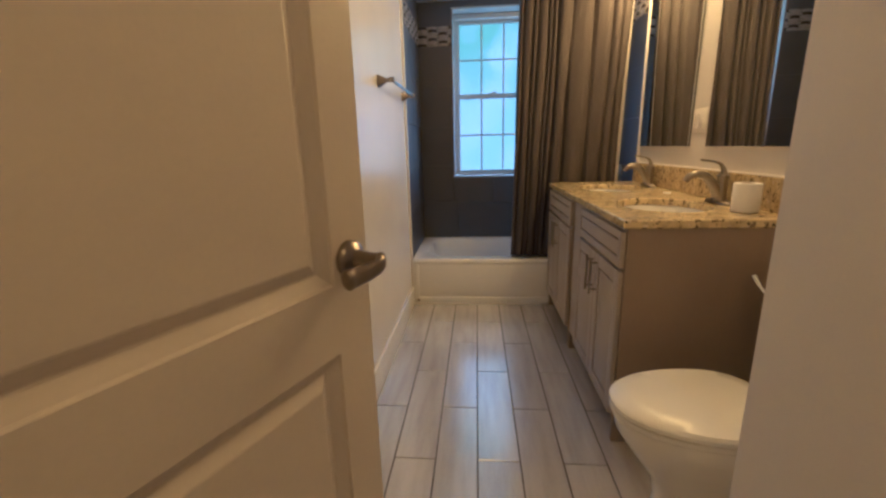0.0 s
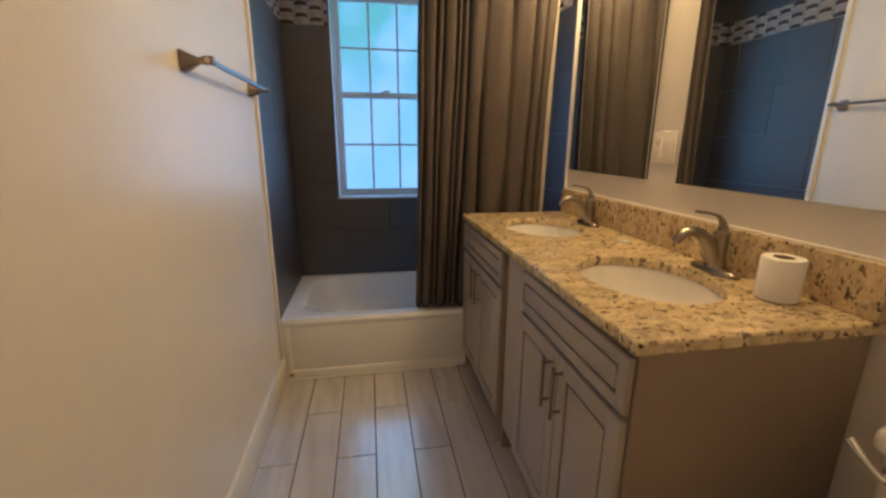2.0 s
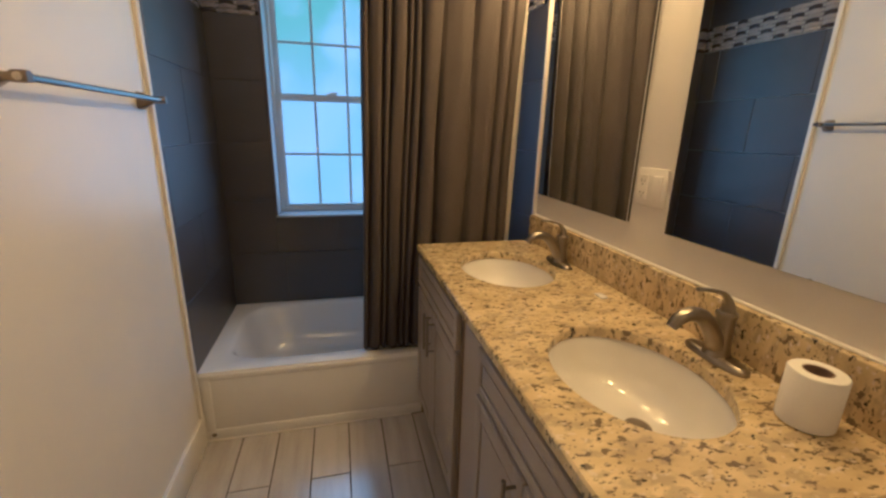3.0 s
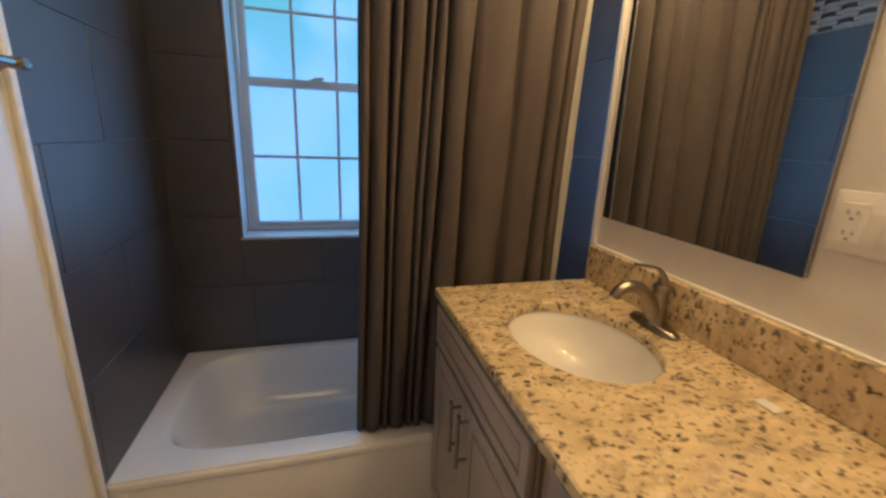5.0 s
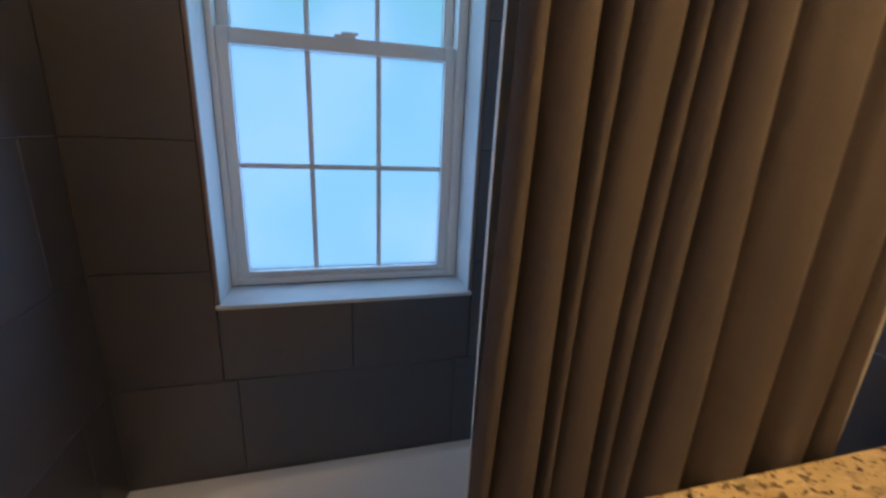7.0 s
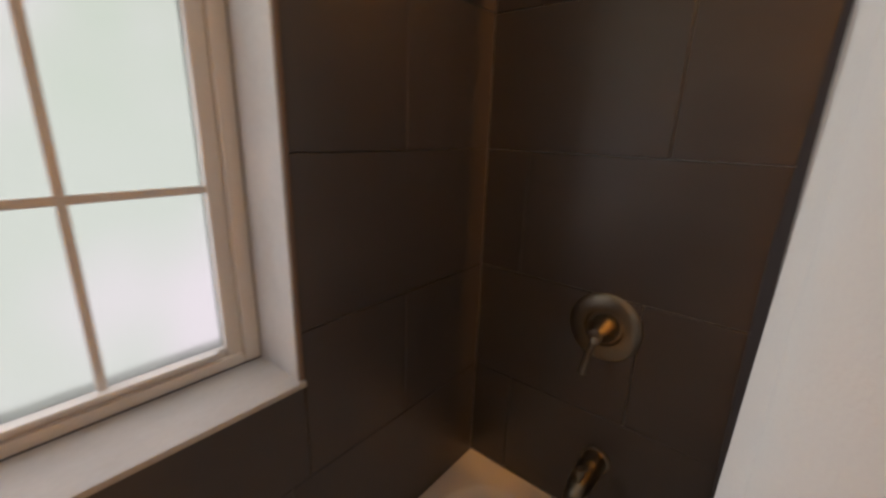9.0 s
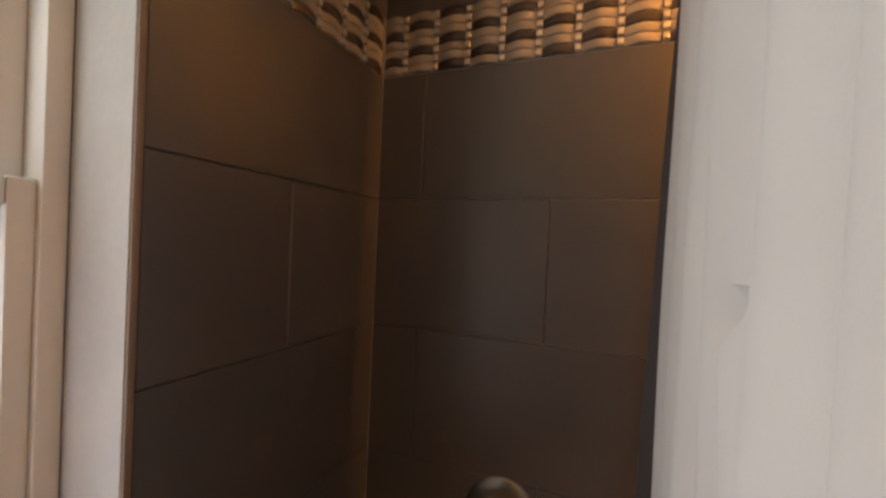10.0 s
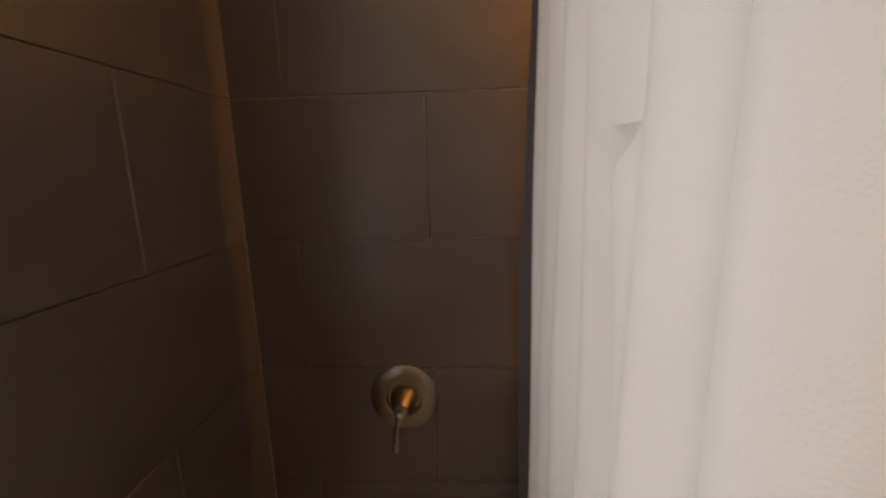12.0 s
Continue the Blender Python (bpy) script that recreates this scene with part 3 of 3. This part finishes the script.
part("backsplash", box(1.488, W - 0.001, -1.428, 0.026, CT + 0.001, 0.980, 0.002), GRANITE, top, "granite upstand along the wall")
part("caulk", box(1.506, W, -1.428, 0.026, 0.9795, 0.985, 0.002), TRIM, top, "thin bead of white caulk")


def sink(sx, sy):
    s = thing("undermount_sink", (sx, sy, CT - 0.17), "white oval undermount porcelain sink", "sink", "sinks")
    rings = []
    for q, z in ((1.06, -0.031), (1.02, -0.031), (1.0, -0.036), (0.96, -0.060), (0.88, -0.098), (0.72, -0.130), (0.48, -0.148), (0.25, -0.154), (0.12, -0.156)):
        k = (1 - q) * 0.045
        rings.append(superellipse(sx + k, sy, CT + z, SA * q, SB * q, 2.1, 48))
    part("bowl", loft(rings, False, True), PORC, s, smooth=True)
    dx = sx + 0.040
    part("drain", lathe((dx, sy, CT - 0.156), (0, 0, 1), [(0, 0.030), (0.004, 0.030), (0.006, 0.026), (0.004, 0.022), (0.004, 0.021), (0.010, 0.019), (0.012, 0.0)], 28), NICKEL, s, "brushed-nickel pop-up drain", True)
    return s


def faucet(sy):
    fx = 1.440
    f_ = thing("faucet", (fx, sy, CT), "brushed-nickel single-lever bathroom faucet", "faucet", "faucets")
    rings = [superellipse(fx, sy, CT + h, a, b2, 2.6, 32) for h, a, b2 in ((0.0005, 0.027, 0.080), (0.008, 0.027, 0.080), (0.014, 0.023, 0.074), (0.017, 0.018, 0.060))]
    part("base_plate", loft(rings), NICKEL, f_, smooth=True)
    rings = [superellipse(fx + dx, sy, CT + h, a, a, 2.0, 28) for h, a, dx in ((0.014, 0.030, 0), (0.030, 0.025, 0.0), (0.065, 0.022, 0.002), (0.095, 0.0205, 0.004), (0.110, 0.020, 0.005), (0.118, 0.016, 0.006))]
    part("body", loft(rings), NICKEL, f_, smooth=True)
    path = smooth_line([(fx - 0.002, sy, CT + 0.022), (fx - 0.026, sy, CT + 0.070), (fx - 0.058, sy, CT + 0.108), (fx - 0.094, sy, CT + 0.120), (fx - 0.122, sy, CT + 0.112), (fx - 0.136, sy, CT + 0.096)], 6)
    part("spout", sweep(path, [0.0225 - 0.0095 * i / (len(path) - 1) for i in range(len(path))], 18, 0.9), NICKEL, f_, smooth=True)
    part("aerator", lathe((fx - 0.135, sy, CT + 0.098), (-0.55, 0, -0.83), [(0, 0.012), (0.006, 0.012), (0.007, 0.009), (0.004, 0.0)], 20), BRONZE, f_, "dark spout outlet", True)
    part("collar", lathe((fx + 0.005, sy, CT + 0.104), (0, 0, 1), [(0, 0.0215), (0.003, 0.0225), (0.010, 0.0225), (0.013, 0.020)], 28), NICKEL, f_, smooth=True)
    path = smooth_line([(fx + 0.006, sy, CT + 0.114), (fx + 0.003, sy, CT + 0.138), (fx - 0.014, sy, CT + 0.160), (fx - 0.046, sy, CT + 0.170), (fx - 0.088, sy, CT + 0.176)], 6)
    part("lever", sweep(path, [0.0185 - 0.0125 * min(1, 1.7 * i / (len(path) - 1)) for i in range(len(path))], 14, 0.7), NICKEL, f_, smooth=True)
    return f_


for sx, sy in SINKS:
    sink(sx, sy)
    faucet(sy)

roll = thing("toilet_paper_roll", (1.415, -1.275, CT), "white toilet paper roll standing on the countertop", "toilet paper")
part("paper", lathe((1.415, -1.275, CT + 0.0005), (0, 0, 1), [(0.001, 0.021), (0.0, 0.040), (0.003, 0.0435), (0.098, 0.0435), (0.101, 0.041), (0.101, 0.0225), (0.004, 0.0215)], 40), PAPER, roll, smooth=True)
part("core", lathe((1.415, -1.275, CT + 0.002), (0, 0, 1), [(0, 0.0205), (0.099, 0.0215), (0.099, 0.0195), (0.002, 0.0185)], 28), CARD, roll, "brown cardboard core", True)
# small flat white rectangle lying on the slab
soap = thing("white_scrap", (1.40, -0.685, CT), "small flat white rectangular scrap on the countertop", "soap")
part("sliver", loft([superellipse(1.405, -0.680, CT + h, 0.013 * q, 0.021 * q, 7, 32) for h, q in ((0.0005, 0.9), (0.003, 1), (0.006, 0.8))]), PORC, soap, smooth=True)


def mirror(y0, y1):
    m = thing("wall_mirror", (W, (y0 + y1) / 2, 1.082), "frameless rectangular mirror fixed to the wall", "mirror", "mirrors")
    part("backing", box(W - 0.007, W - 0.001, y0 + 0.001, y1 - 0.001, 1.083, 1.989), DARK, m)
    part("glass", box(W - 0.012, W - 0.0075, y0, y1, 1.082, 1.990, 0.0012, 1), MIRROR, m)


mirror(-0.616, 0.004)
mirror(-1.414, -0.778)

sw = thing("switch_and_outlet_plate", (W, -0.690, 1.201), "white two-gang wall plate with outlet and rocker switch", "wall plate")
part("plate", box(W - 0.006, W - 0.0005, -0.752, -0.628, 1.146, 1.256, 0.003), PLATE, sw, smooth=True)
o = part("outlet", box(W - 0.009, W - 0.005, -0.677, -0.643, 1.166, 1.236, 0.001), PLATE, sw)
for zz in (1.183, 1.219):
    for yy, hh in ((-0.667, 0.007), (-0.653, 0.009)):
        part("slot", box(W - 0.0096, W - 0.008, yy - 0.001, yy + 0.001, zz - hh / 2, zz + hh / 2), DARK, o)
    part("slot", box(W - 0.0096, W - 0.008, -0.662, -0.658, zz - 0.013, zz - 0.009), DARK, o)
part("rocker", box(W - 0.010, W - 0.005, -0.737, -0.703, 1.166, 1.236, 0.002), PLATE, sw, smooth=True)


def vanity_light(y):
    v = thing("vanity_light", (W, y, 2.07), "nickel wall light with two lit glass shades", "wall light", "vanity lights")
    part("backplate", box(W - 0.020, W - 0.001, y - 0.10, y + 0.10, 2.09, 2.17, 0.006), NICKEL, v, smooth=True)
    part("bar", sweep([(1.46, y - 0.22, 2.13), (1.46, y + 0.22, 2.13)], 0.010, 12), NICKEL, v, smooth=True)
    part("stem", sweep([(W - 0.015, y, 2.13), (1.46, y, 2.13)], 0.008, 10), NICKEL, v, smooth=True)
    for dy in (-0.16, 0.16):
        part("arm", sweep(smooth_line([(1.46, y + dy, 2.13), (1.42, y + dy, 2.14), (1.39, y + dy, 2.12)]), 0.007, 10), NICKEL, v, smooth=True)
        part("shade", lathe((1.39, y + dy, 2.125), (0, 0, -1), [(0, 0.018), (0.02, 0.035), (0.055, 0.048), (0.062, 0.050), (0.060, 0.046), (0.022, 0.030)], 24), SHADEG, v, "lit frosted glass shade", True)


vanity_light(-0.30)
vanity_light(-1.09)

# ---- towel bar on the west wall ----
tb = thing("towel_bar", (0, -0.425, 1.42), "nickel towel bar with flared brackets on the white wall", "towel bar")
for y in (-0.752, -0.098):
    rings = [[(h, y + p[0], 1.420 + dz + p[1]) for p in superellipse(0, 0, 0, r * 0.86, r, 5, 24)]
             for h, r, dz in ((0.0005, 0.028, 0), (0.004, 0.028, 0), (0.010, 0.025, 0), (0.028, 0.016, 0.001), (0.042, 0.009, 0.002), (0.050, 0.0085, 0.003), (0.056, 0.0115, 0.004), (0.078, 0.0115, 0.004), (0.080, 0.010, 0.004))]
    part("bracket", loft(rings), BRONZE, tb, smooth=True)
part("bar", sweep([(0.066, -0.762, 1.424), (0.066, -0.425, 1.424), (0.066, -0.072, 1.424)], 0.0078, 14), STEEL, tb, smooth=True)

# ---- toilet ----
TY = -1.792
toi = thing("toilet", (1.15, TY, 0), "white two-piece toilet with the lid closed", "toilet")


def egg(cx_, z, a, bw, back, n_=48):
    """An egg-shaped outline: pointed to the west, squarer to the east."""
    out_ = []
    for k in range(n_):
        t = 6.283185 * k / n_
        c, s = math.cos(t), math.sin(t)
        out_.append((cx_ + (a if c < 0 else back) * math.copysign(abs(c) ** (1.0 if c < 0 else 0.75), c), TY + 0.88 * bw * math.copysign(abs(s) ** 0.9, s), z))
    return out_


rings = [egg(1.10, z, a, bw, bk) for z, a, bw, bk in ((0.0, 0.150, 0.115, 0.20), (0.03, 0.145, 0.108, 0.20), (0.12, 0.130, 0.098, 0.20), (0.20, 0.150, 0.115, 0.21),
                                                      (0.28, 0.210, 0.150, 0.22), (0.345, 0.252, 0.172, 0.22), (0.385, 0.262, 0.180, 0.22), (0.396, 0.255, 0.176, 0.21))]
part("bowl", loft(rings), PORC, toi, smooth=True)
part("seat", loft([egg(1.10, z, a, bw, bk) for z, a, bw, bk in ((0.397, 0.266, 0.184, 0.155), (0.402, 0.271, 0.188, 0.158), (0.412, 0.270, 0.187, 0.158), (0.415, 0.262, 0.182, 0.152))]), SEATW, toi, smooth=True)
part("lid", loft([egg(1.10, z, a, bw, bk) for z, a, bw, bk in ((0.4165, 0.262, 0.182, 0.152), (0.420, 0.272, 0.189, 0.158), (0.430, 0.272, 0.189, 0.158), (0.438, 0.262, 0.181, 0.150), (0.443, 0.200, 0.130, 0.110), (0.445, 0.08, 0.05, 0.05))]), SEATW, toi, smooth=True)
for dy in (-0.075, 0.075):
    part("hinge", sweep([(1.262, TY + dy - 0.026, 0.440), (1.262, TY + dy + 0.026, 0.440)], 0.016, 16), CHROME, toi, "chrome seat hinge", True)
part("deck", box(1.25, 1.50, TY - 0.15, TY + 0.15, 0.30, 0.397, 0.02, 3), PORC, toi, smooth=True)


def tank_ring(z, dx, dy):
    return [(1.425 + p[0], TY + 0.018 + p[1], z) for p in [(q[0], q[1]) for q in superellipse(0, 0, 0, dx, dy, 7, 56)]]


part("tank", loft([tank_ring(z, a, b2) for z, a, b2 in ((0.395, 0.070, 0.170), (0.42, 0.078, 0.190), (0.55, 0.083, 0.205), (0.688, 0.086, 0.212))]), PORC, toi, smooth=True)
part("tank_lid", loft([tank_ring(z, a, b2) for z, a, b2 in ((0.689, 0.088, 0.216), (0.694, 0.093, 0.226), (0.720, 0.093, 0.226), (0.730, 0.088, 0.219), (0.733, 0.06, 0.18))]), PORC, toi, smooth=True)
lv = part("flush_lever", lathe((1.341, -1.604, 0.665), (-1, 0, 0), [(0, 0.020), (0.005, 0.019), (0.008, 0.011), (0.022, 0.009), (0.026, 0.0)], 22), CHROME, toi, "chrome flush lever", True)
part("arm", sweep(smooth_line([(1.320, -1.604, 0.665), (1.312, -1.597, 0.668), (1.306, -1.572, 0.686), (1.304, -1.548, 0.706)]), [0.0055] * 16 + [0.0065 + 0.0003 * k for k in range(9)], 10), CHROME, lv, smooth=True)

# ---- open room door ----
HX, HY = 0.004, -2.868
EX, EY = 0.286, -2.180
du = Vector((EX - HX, EY - HY, 0))
LEAF = du.length
du.normalize()
dn = Vector((du.y, -du.x, 0))
room_door = thing("door_1", (HX, HY, 0.008), "cream two-panel door standing open against the wall", "door")
room_door["kind"] = "structure"


def on_leaf(u, z, w_):
    return Vector((HX, HY, 0)) + du * u + dn * w_ + Vector((0, 0, z))


bm = bmesh.new()
ST = 0.079
panels = ((ST, LEAF - ST, 0.914, 1.92), (ST, LEAF - ST, 0.20, 0.805))


def quad(pts):
    bm.faces.new([bm.verts.new(on_leaf(*p)) for p in pts])


def rect(u0, u1, v0, v1, w_):
    quad(((u0, v0, w_), (u1, v0, w_), (u1, v1, w_), (u0, v1, w_)))


ZB, ZT = 0.008, 2.04
rect(0, ST, ZB, ZT, 0)
rect(LEAF - ST, LEAF, ZB, ZT, 0)
for v0, v1 in ((ZB, 0.20), (0.805, 0.914), (1.92, ZT)):
    rect(ST, LEAF - ST, v0, v1, 0)
for u0, u1, v0, v1 in panels:
    prof = [(0, 0), (0.0015, -0.002), (0.003, -0.005), (0.020, -0.0145), (0.023, -0.015), (0.025, -0.0145), (0.041, -0.004), (0.044, -0.003)]
    for (a, wa), (c, wc) in zip(prof, prof[1:]):
        A = [(u0 + a, v0 + a, wa), (u1 - a, v0 + a, wa), (u1 - a, v1 - a, wa), (u0 + a, v1 - a, wa)]
        C = [(u0 + c, v0 + c, wc), (u1 - c, v0 + c, wc), (u1 - c, v1 - c, wc), (u0 + c, v1 - c, wc)]
        for i in range(4):
            j = (i + 1) % 4
            quad((A[i], A[j], C[j], C[i]))
    a, wa = prof[-1]
    rect(u0 + a, u1 - a, v0 + a, v1 - a, wa)
rect(0, LEAF, ZB, ZT, -0.035)
for u in (0, LEAF):
    quad(((u, ZB, 0), (u, ZT, 0), (u, ZT, -0.035), (u, ZB, -0.035)))
for z in (ZB, ZT):
    quad(((0, z, 0), (LEAF, z, 0), (LEAF, z, -0.035), (0, z, -0.035)))
bmesh.ops.remove_doubles(bm, verts=bm.verts, dist=0.0002)
part("leaf", bm, DOORP, room_door)
KU, KZ = LEAF - 0.043, 0.948
c0 = on_leaf(KU, KZ, 0)
hd = part("door_handle", lathe(c0, dn, [(0, 0.029), (0.006, 0.029), (0.012, 0.024), (0.018, 0.015), (0.045, 0.013), (0.058, 0.015), (0.062, 0.0)], 28), BRONZE, room_door, "dark nickel lever handle", True)
path = smooth_line([on_leaf(KU + 0.007, KZ + 0.002, 0.055), on_leaf(KU - 0.006, KZ - 0.004, 0.058), on_leaf(KU - 0.022, KZ - 0.011, 0.049), on_leaf(KU - 0.040, KZ - 0.015, 0.040), on_leaf(KU - 0.056, KZ - 0.016, 0.037)], 6)
m_ = len(path) - 1
part("lever", sweep(path, [0.004] + [0.0085 + 0.0045 * (i / m_) for i in range(1, m_ - 1)] + [0.011, 0.006], 16, 1.25), BRONZE, hd, smooth=True)
for hz in (0.25, 1.05, 1.80):
    p = on_leaf(0.0, hz, 0.004)
    part("hinge", sweep([p, p + Vector((0, 0, 0.09))], 0.006, 10), BRONZE, room_door, smooth=True)
bm = box(0.02, 0.034, YDOOR - 0.11, YDOOR + 0.0, 0, 2.046)
box(0.786, 0.80, YDOOR - 0.11, YDOOR + 0.0, 0, 2.046, bm=bm)
box(0.02, 0.80, YDOOR - 0.11, YDOOR + 0.0, 2.046, 2.06, bm=bm)
struct("door_frame", bm, TRIM, "white painted door frame lining", "door frame")

# ---- pieces of floor and walls ----
piece_mesh = {}


def tile_mesh(name, sx, sy, sz, mat, bev=0.0012):
    key = (name, round(sx, 3), round(sy, 3), round(sz, 3))
    if key not in piece_mesh:
        bm_ = box(-sx / 2, sx / 2, -sy / 2, sy / 2, -sz / 2, sz / 2, bev, 1)
        piece_mesh[key] = finish(name, bm_, mat)
    return piece_mesh[key]


def piece(name, me, loc, parent, rot=None):
    ob = new(name, me)
    ob.parent = parent
    ob.matrix_basis = Matrix.Translation(loc) @ (rot or Matrix())
    return ob


rng = random.Random(7)
floor = bpy.data.objects["floor_slab"]
floor.name = "floor"
PITCH, LONG, G = 0.1535, 0.6135, 0.0045
for col in range(-1, 10):
    xa = max(0.0, 0.004 + PITCH * col)
    xb = min(W, 0.004 + PITCH * (col + 1))
    if xb - xa < 0.01:
        continue
    y = 0.0 if col % 2 == 0 else 0.302
    while y > -4.36:
        ya, yb = max(y - LONG, -4.39), min(y, 0.0)
        if yb - ya > 0.02:
            me = tile_mesh("floor_tile", xb - xa - G, yb - ya - G, 0.008, FTILE)
            piece("floor_tile", me, ((xa + xb) / 2, (ya + yb) / 2, -0.004 + rng.uniform(-0.0004, 0.0004)), floor)
        y -= LONG

ROWS = [0.334, 0.643, 0.955, 1.267, 1.580, 1.885]
BAND0, BAND1 = 1.887, 2.032


def tiled(wall, axis, face, lo, hi, phase, holes=()):
    """Rows of large tiles in half bond on one wall, cut round an opening."""
    rows = list(zip(ROWS, ROWS[1:])) + [(BAND1, CEILZ)]
    for r, (za, zb) in enumerate(rows):
        start = phase + (0.305 if r % 2 else 0.0)
        edges = [start + 0.61 * k for k in range(-4, 6)]
        for ea, eb in zip(edges, edges[1:]):
            for s0, s1, t0, t1 in cut(max(ea, lo), min(eb, hi), za, zb, holes):
                if s1 - s0 < 0.012 or t1 - t0 < 0.012:
                    continue
                th, g = 0.008, 0.0017
                if axis == "x":
                    me = tile_mesh("wall_tile", th, s1 - s0 - g, t1 - t0 - g, TILE)
                    loc = (face, (s0 + s1) / 2, (t0 + t1) / 2)
                else:
                    me = tile_mesh("wall_tile", s1 - s0 - g, th, t1 - t0 - g, TILE)
                    loc = ((s0 + s1) / 2, face, (t0 + t1) / 2)
                piece("wall_tile", me, Vector(loc) + Vector((rng.uniform(-4e-4, 4e-4) * (axis == "x"), rng.uniform(-4e-4, 4e-4) * (axis == "y"), 0)), wall)


def cut(s0, s1, t0, t1, holes):
    """The rectangle less the opening, as rectangles."""
    if s1 <= s0:
        return []
    for a, c, e, g in holes:
        if s1 <= a or s0 >= c or t1 <= e or t0 >= g:
            continue
        out_ = [(s0, a, t0, t1), (c, s1, t0, t1), (max(s0, a), min(s1, c), t0, e), (max(s0, a), min(s1, c), g, t1)]
        return [q for q in out_ if q[1] > q[0] and q[3] > q[2]]
    return [(s0, s1, t0, t1)]


OPEN = ((WIN[0] - 0.012, WIN[1] + 0.012, WIN[2] - 0.012, WIN[3] + 0.012),)
tiled(bpy.data.objects["wall_west"], "x", 0.001, -0.010, D - 0.004, 0.635 - 0.61)
tiled(bpy.data.objects["wall_east"], "x", W - 0.001, 0.052, D - 0.004, 0.635)
tiled(bpy.data.objects["wall_north"], "y", D - 0.001, 0.005, W - 0.005, 0.30, OPEN)


def weave_bar(length, height, mat, key):
    """A bar of the woven mosaic, bulging in its middle."""
    if key not in piece_mesh:
        rings = []
        for i in range(7):
            u = i / 6 - 0.5
            d = 0.003 + 0.006 * math.cos(u * math.pi) ** 1.0
            lift = 0.0045 * math.cos(u * math.pi)
            hh = height / 2 * 0.92
            rings.append([(u * length, 0, -hh + lift), (u * length, -d * 0.7, -hh * 0.9 + lift), (u * length, -d, lift), (u * length, -d * 0.7, hh * 0.9 + lift), (u * length, 0, hh + lift)])
        piece_mesh[key] = finish("mosaic_bar", loft(rings), mat, True)
    return piece_mesh[key]


def mosaic(wall_name, axis, face, lo, hi, sign, label):
    th = thing("mosaic_border", (face, (lo + hi) / 2, BAND0) if axis == "x" else ((lo + hi) / 2, face, BAND0), label, "tile border", "mosaic borders")
    base = ROOT[th]
    n_rows, step = 7, 0.0815
    hgt = (BAND1 - BAND0) / n_rows
    rot = Matrix.Rotation(radians(-90 * sign), 4, "Z") if axis == "x" else Matrix()
    bm_ = box(face - 0.001, face + 0.003, lo, hi, BAND0, BAND1) if axis == "x" else box(lo, hi, face - 0.001, face + 0.003, BAND0, BAND1)
    part("backing", bm_, GROUT, th)
    s, k = lo, 0
    while s < hi - 0.012:
        ln = min(step - 0.016, hi - s - 0.002)
        for r in range(n_rows):
            dark = (r + k) % 3 == 0
            me = weave_bar(ln, hgt, BANDD if dark else BANDL, ("bar", round(ln, 3), dark))
            mid = s + ln / 2
            z = BAND0 + hgt * (r + 0.42)
            loc = Vector((face - sign * 0.001, mid, z)) if axis == "x" else Vector((mid, face - 0.001, z))
            piece("mosaic_bar", me, loc - base, th, rot)
            if s + step < hi:
                sq = s + step - 0.008
                ms = tile_mesh("mosaic_square", 0.012, 0.009, 0.0125, BANDS, 0.001)
                z2 = BAND0 + hgt * (r + 0.5)
                loc = Vector((face - sign * 0.003, sq, z2)) if axis == "x" else Vector((sq, face - 0.003, z2))
                piece("mosaic_square", ms, loc - base, th, rot)
        s += step
        k += 1


mosaic("wall_east", "x", W - 0.001, 0.052, D - 0.005, 1, "woven mosaic tile border of greige and dark brown pieces")
mosaic("wall_west", "x", 0.001, -0.010, D - 0.005, -1, "woven mosaic tile border of greige and dark brown pieces")
mosaic("wall_north", "y", D - 0.001, 0.006, WIN[0] - 0.012, 1, "short woven mosaic tile border beside the window")
mosaic("wall_north", "y", D - 0.001, WIN[1] + 0.012, W - 0.006, 1, "woven mosaic tile border beside the window")
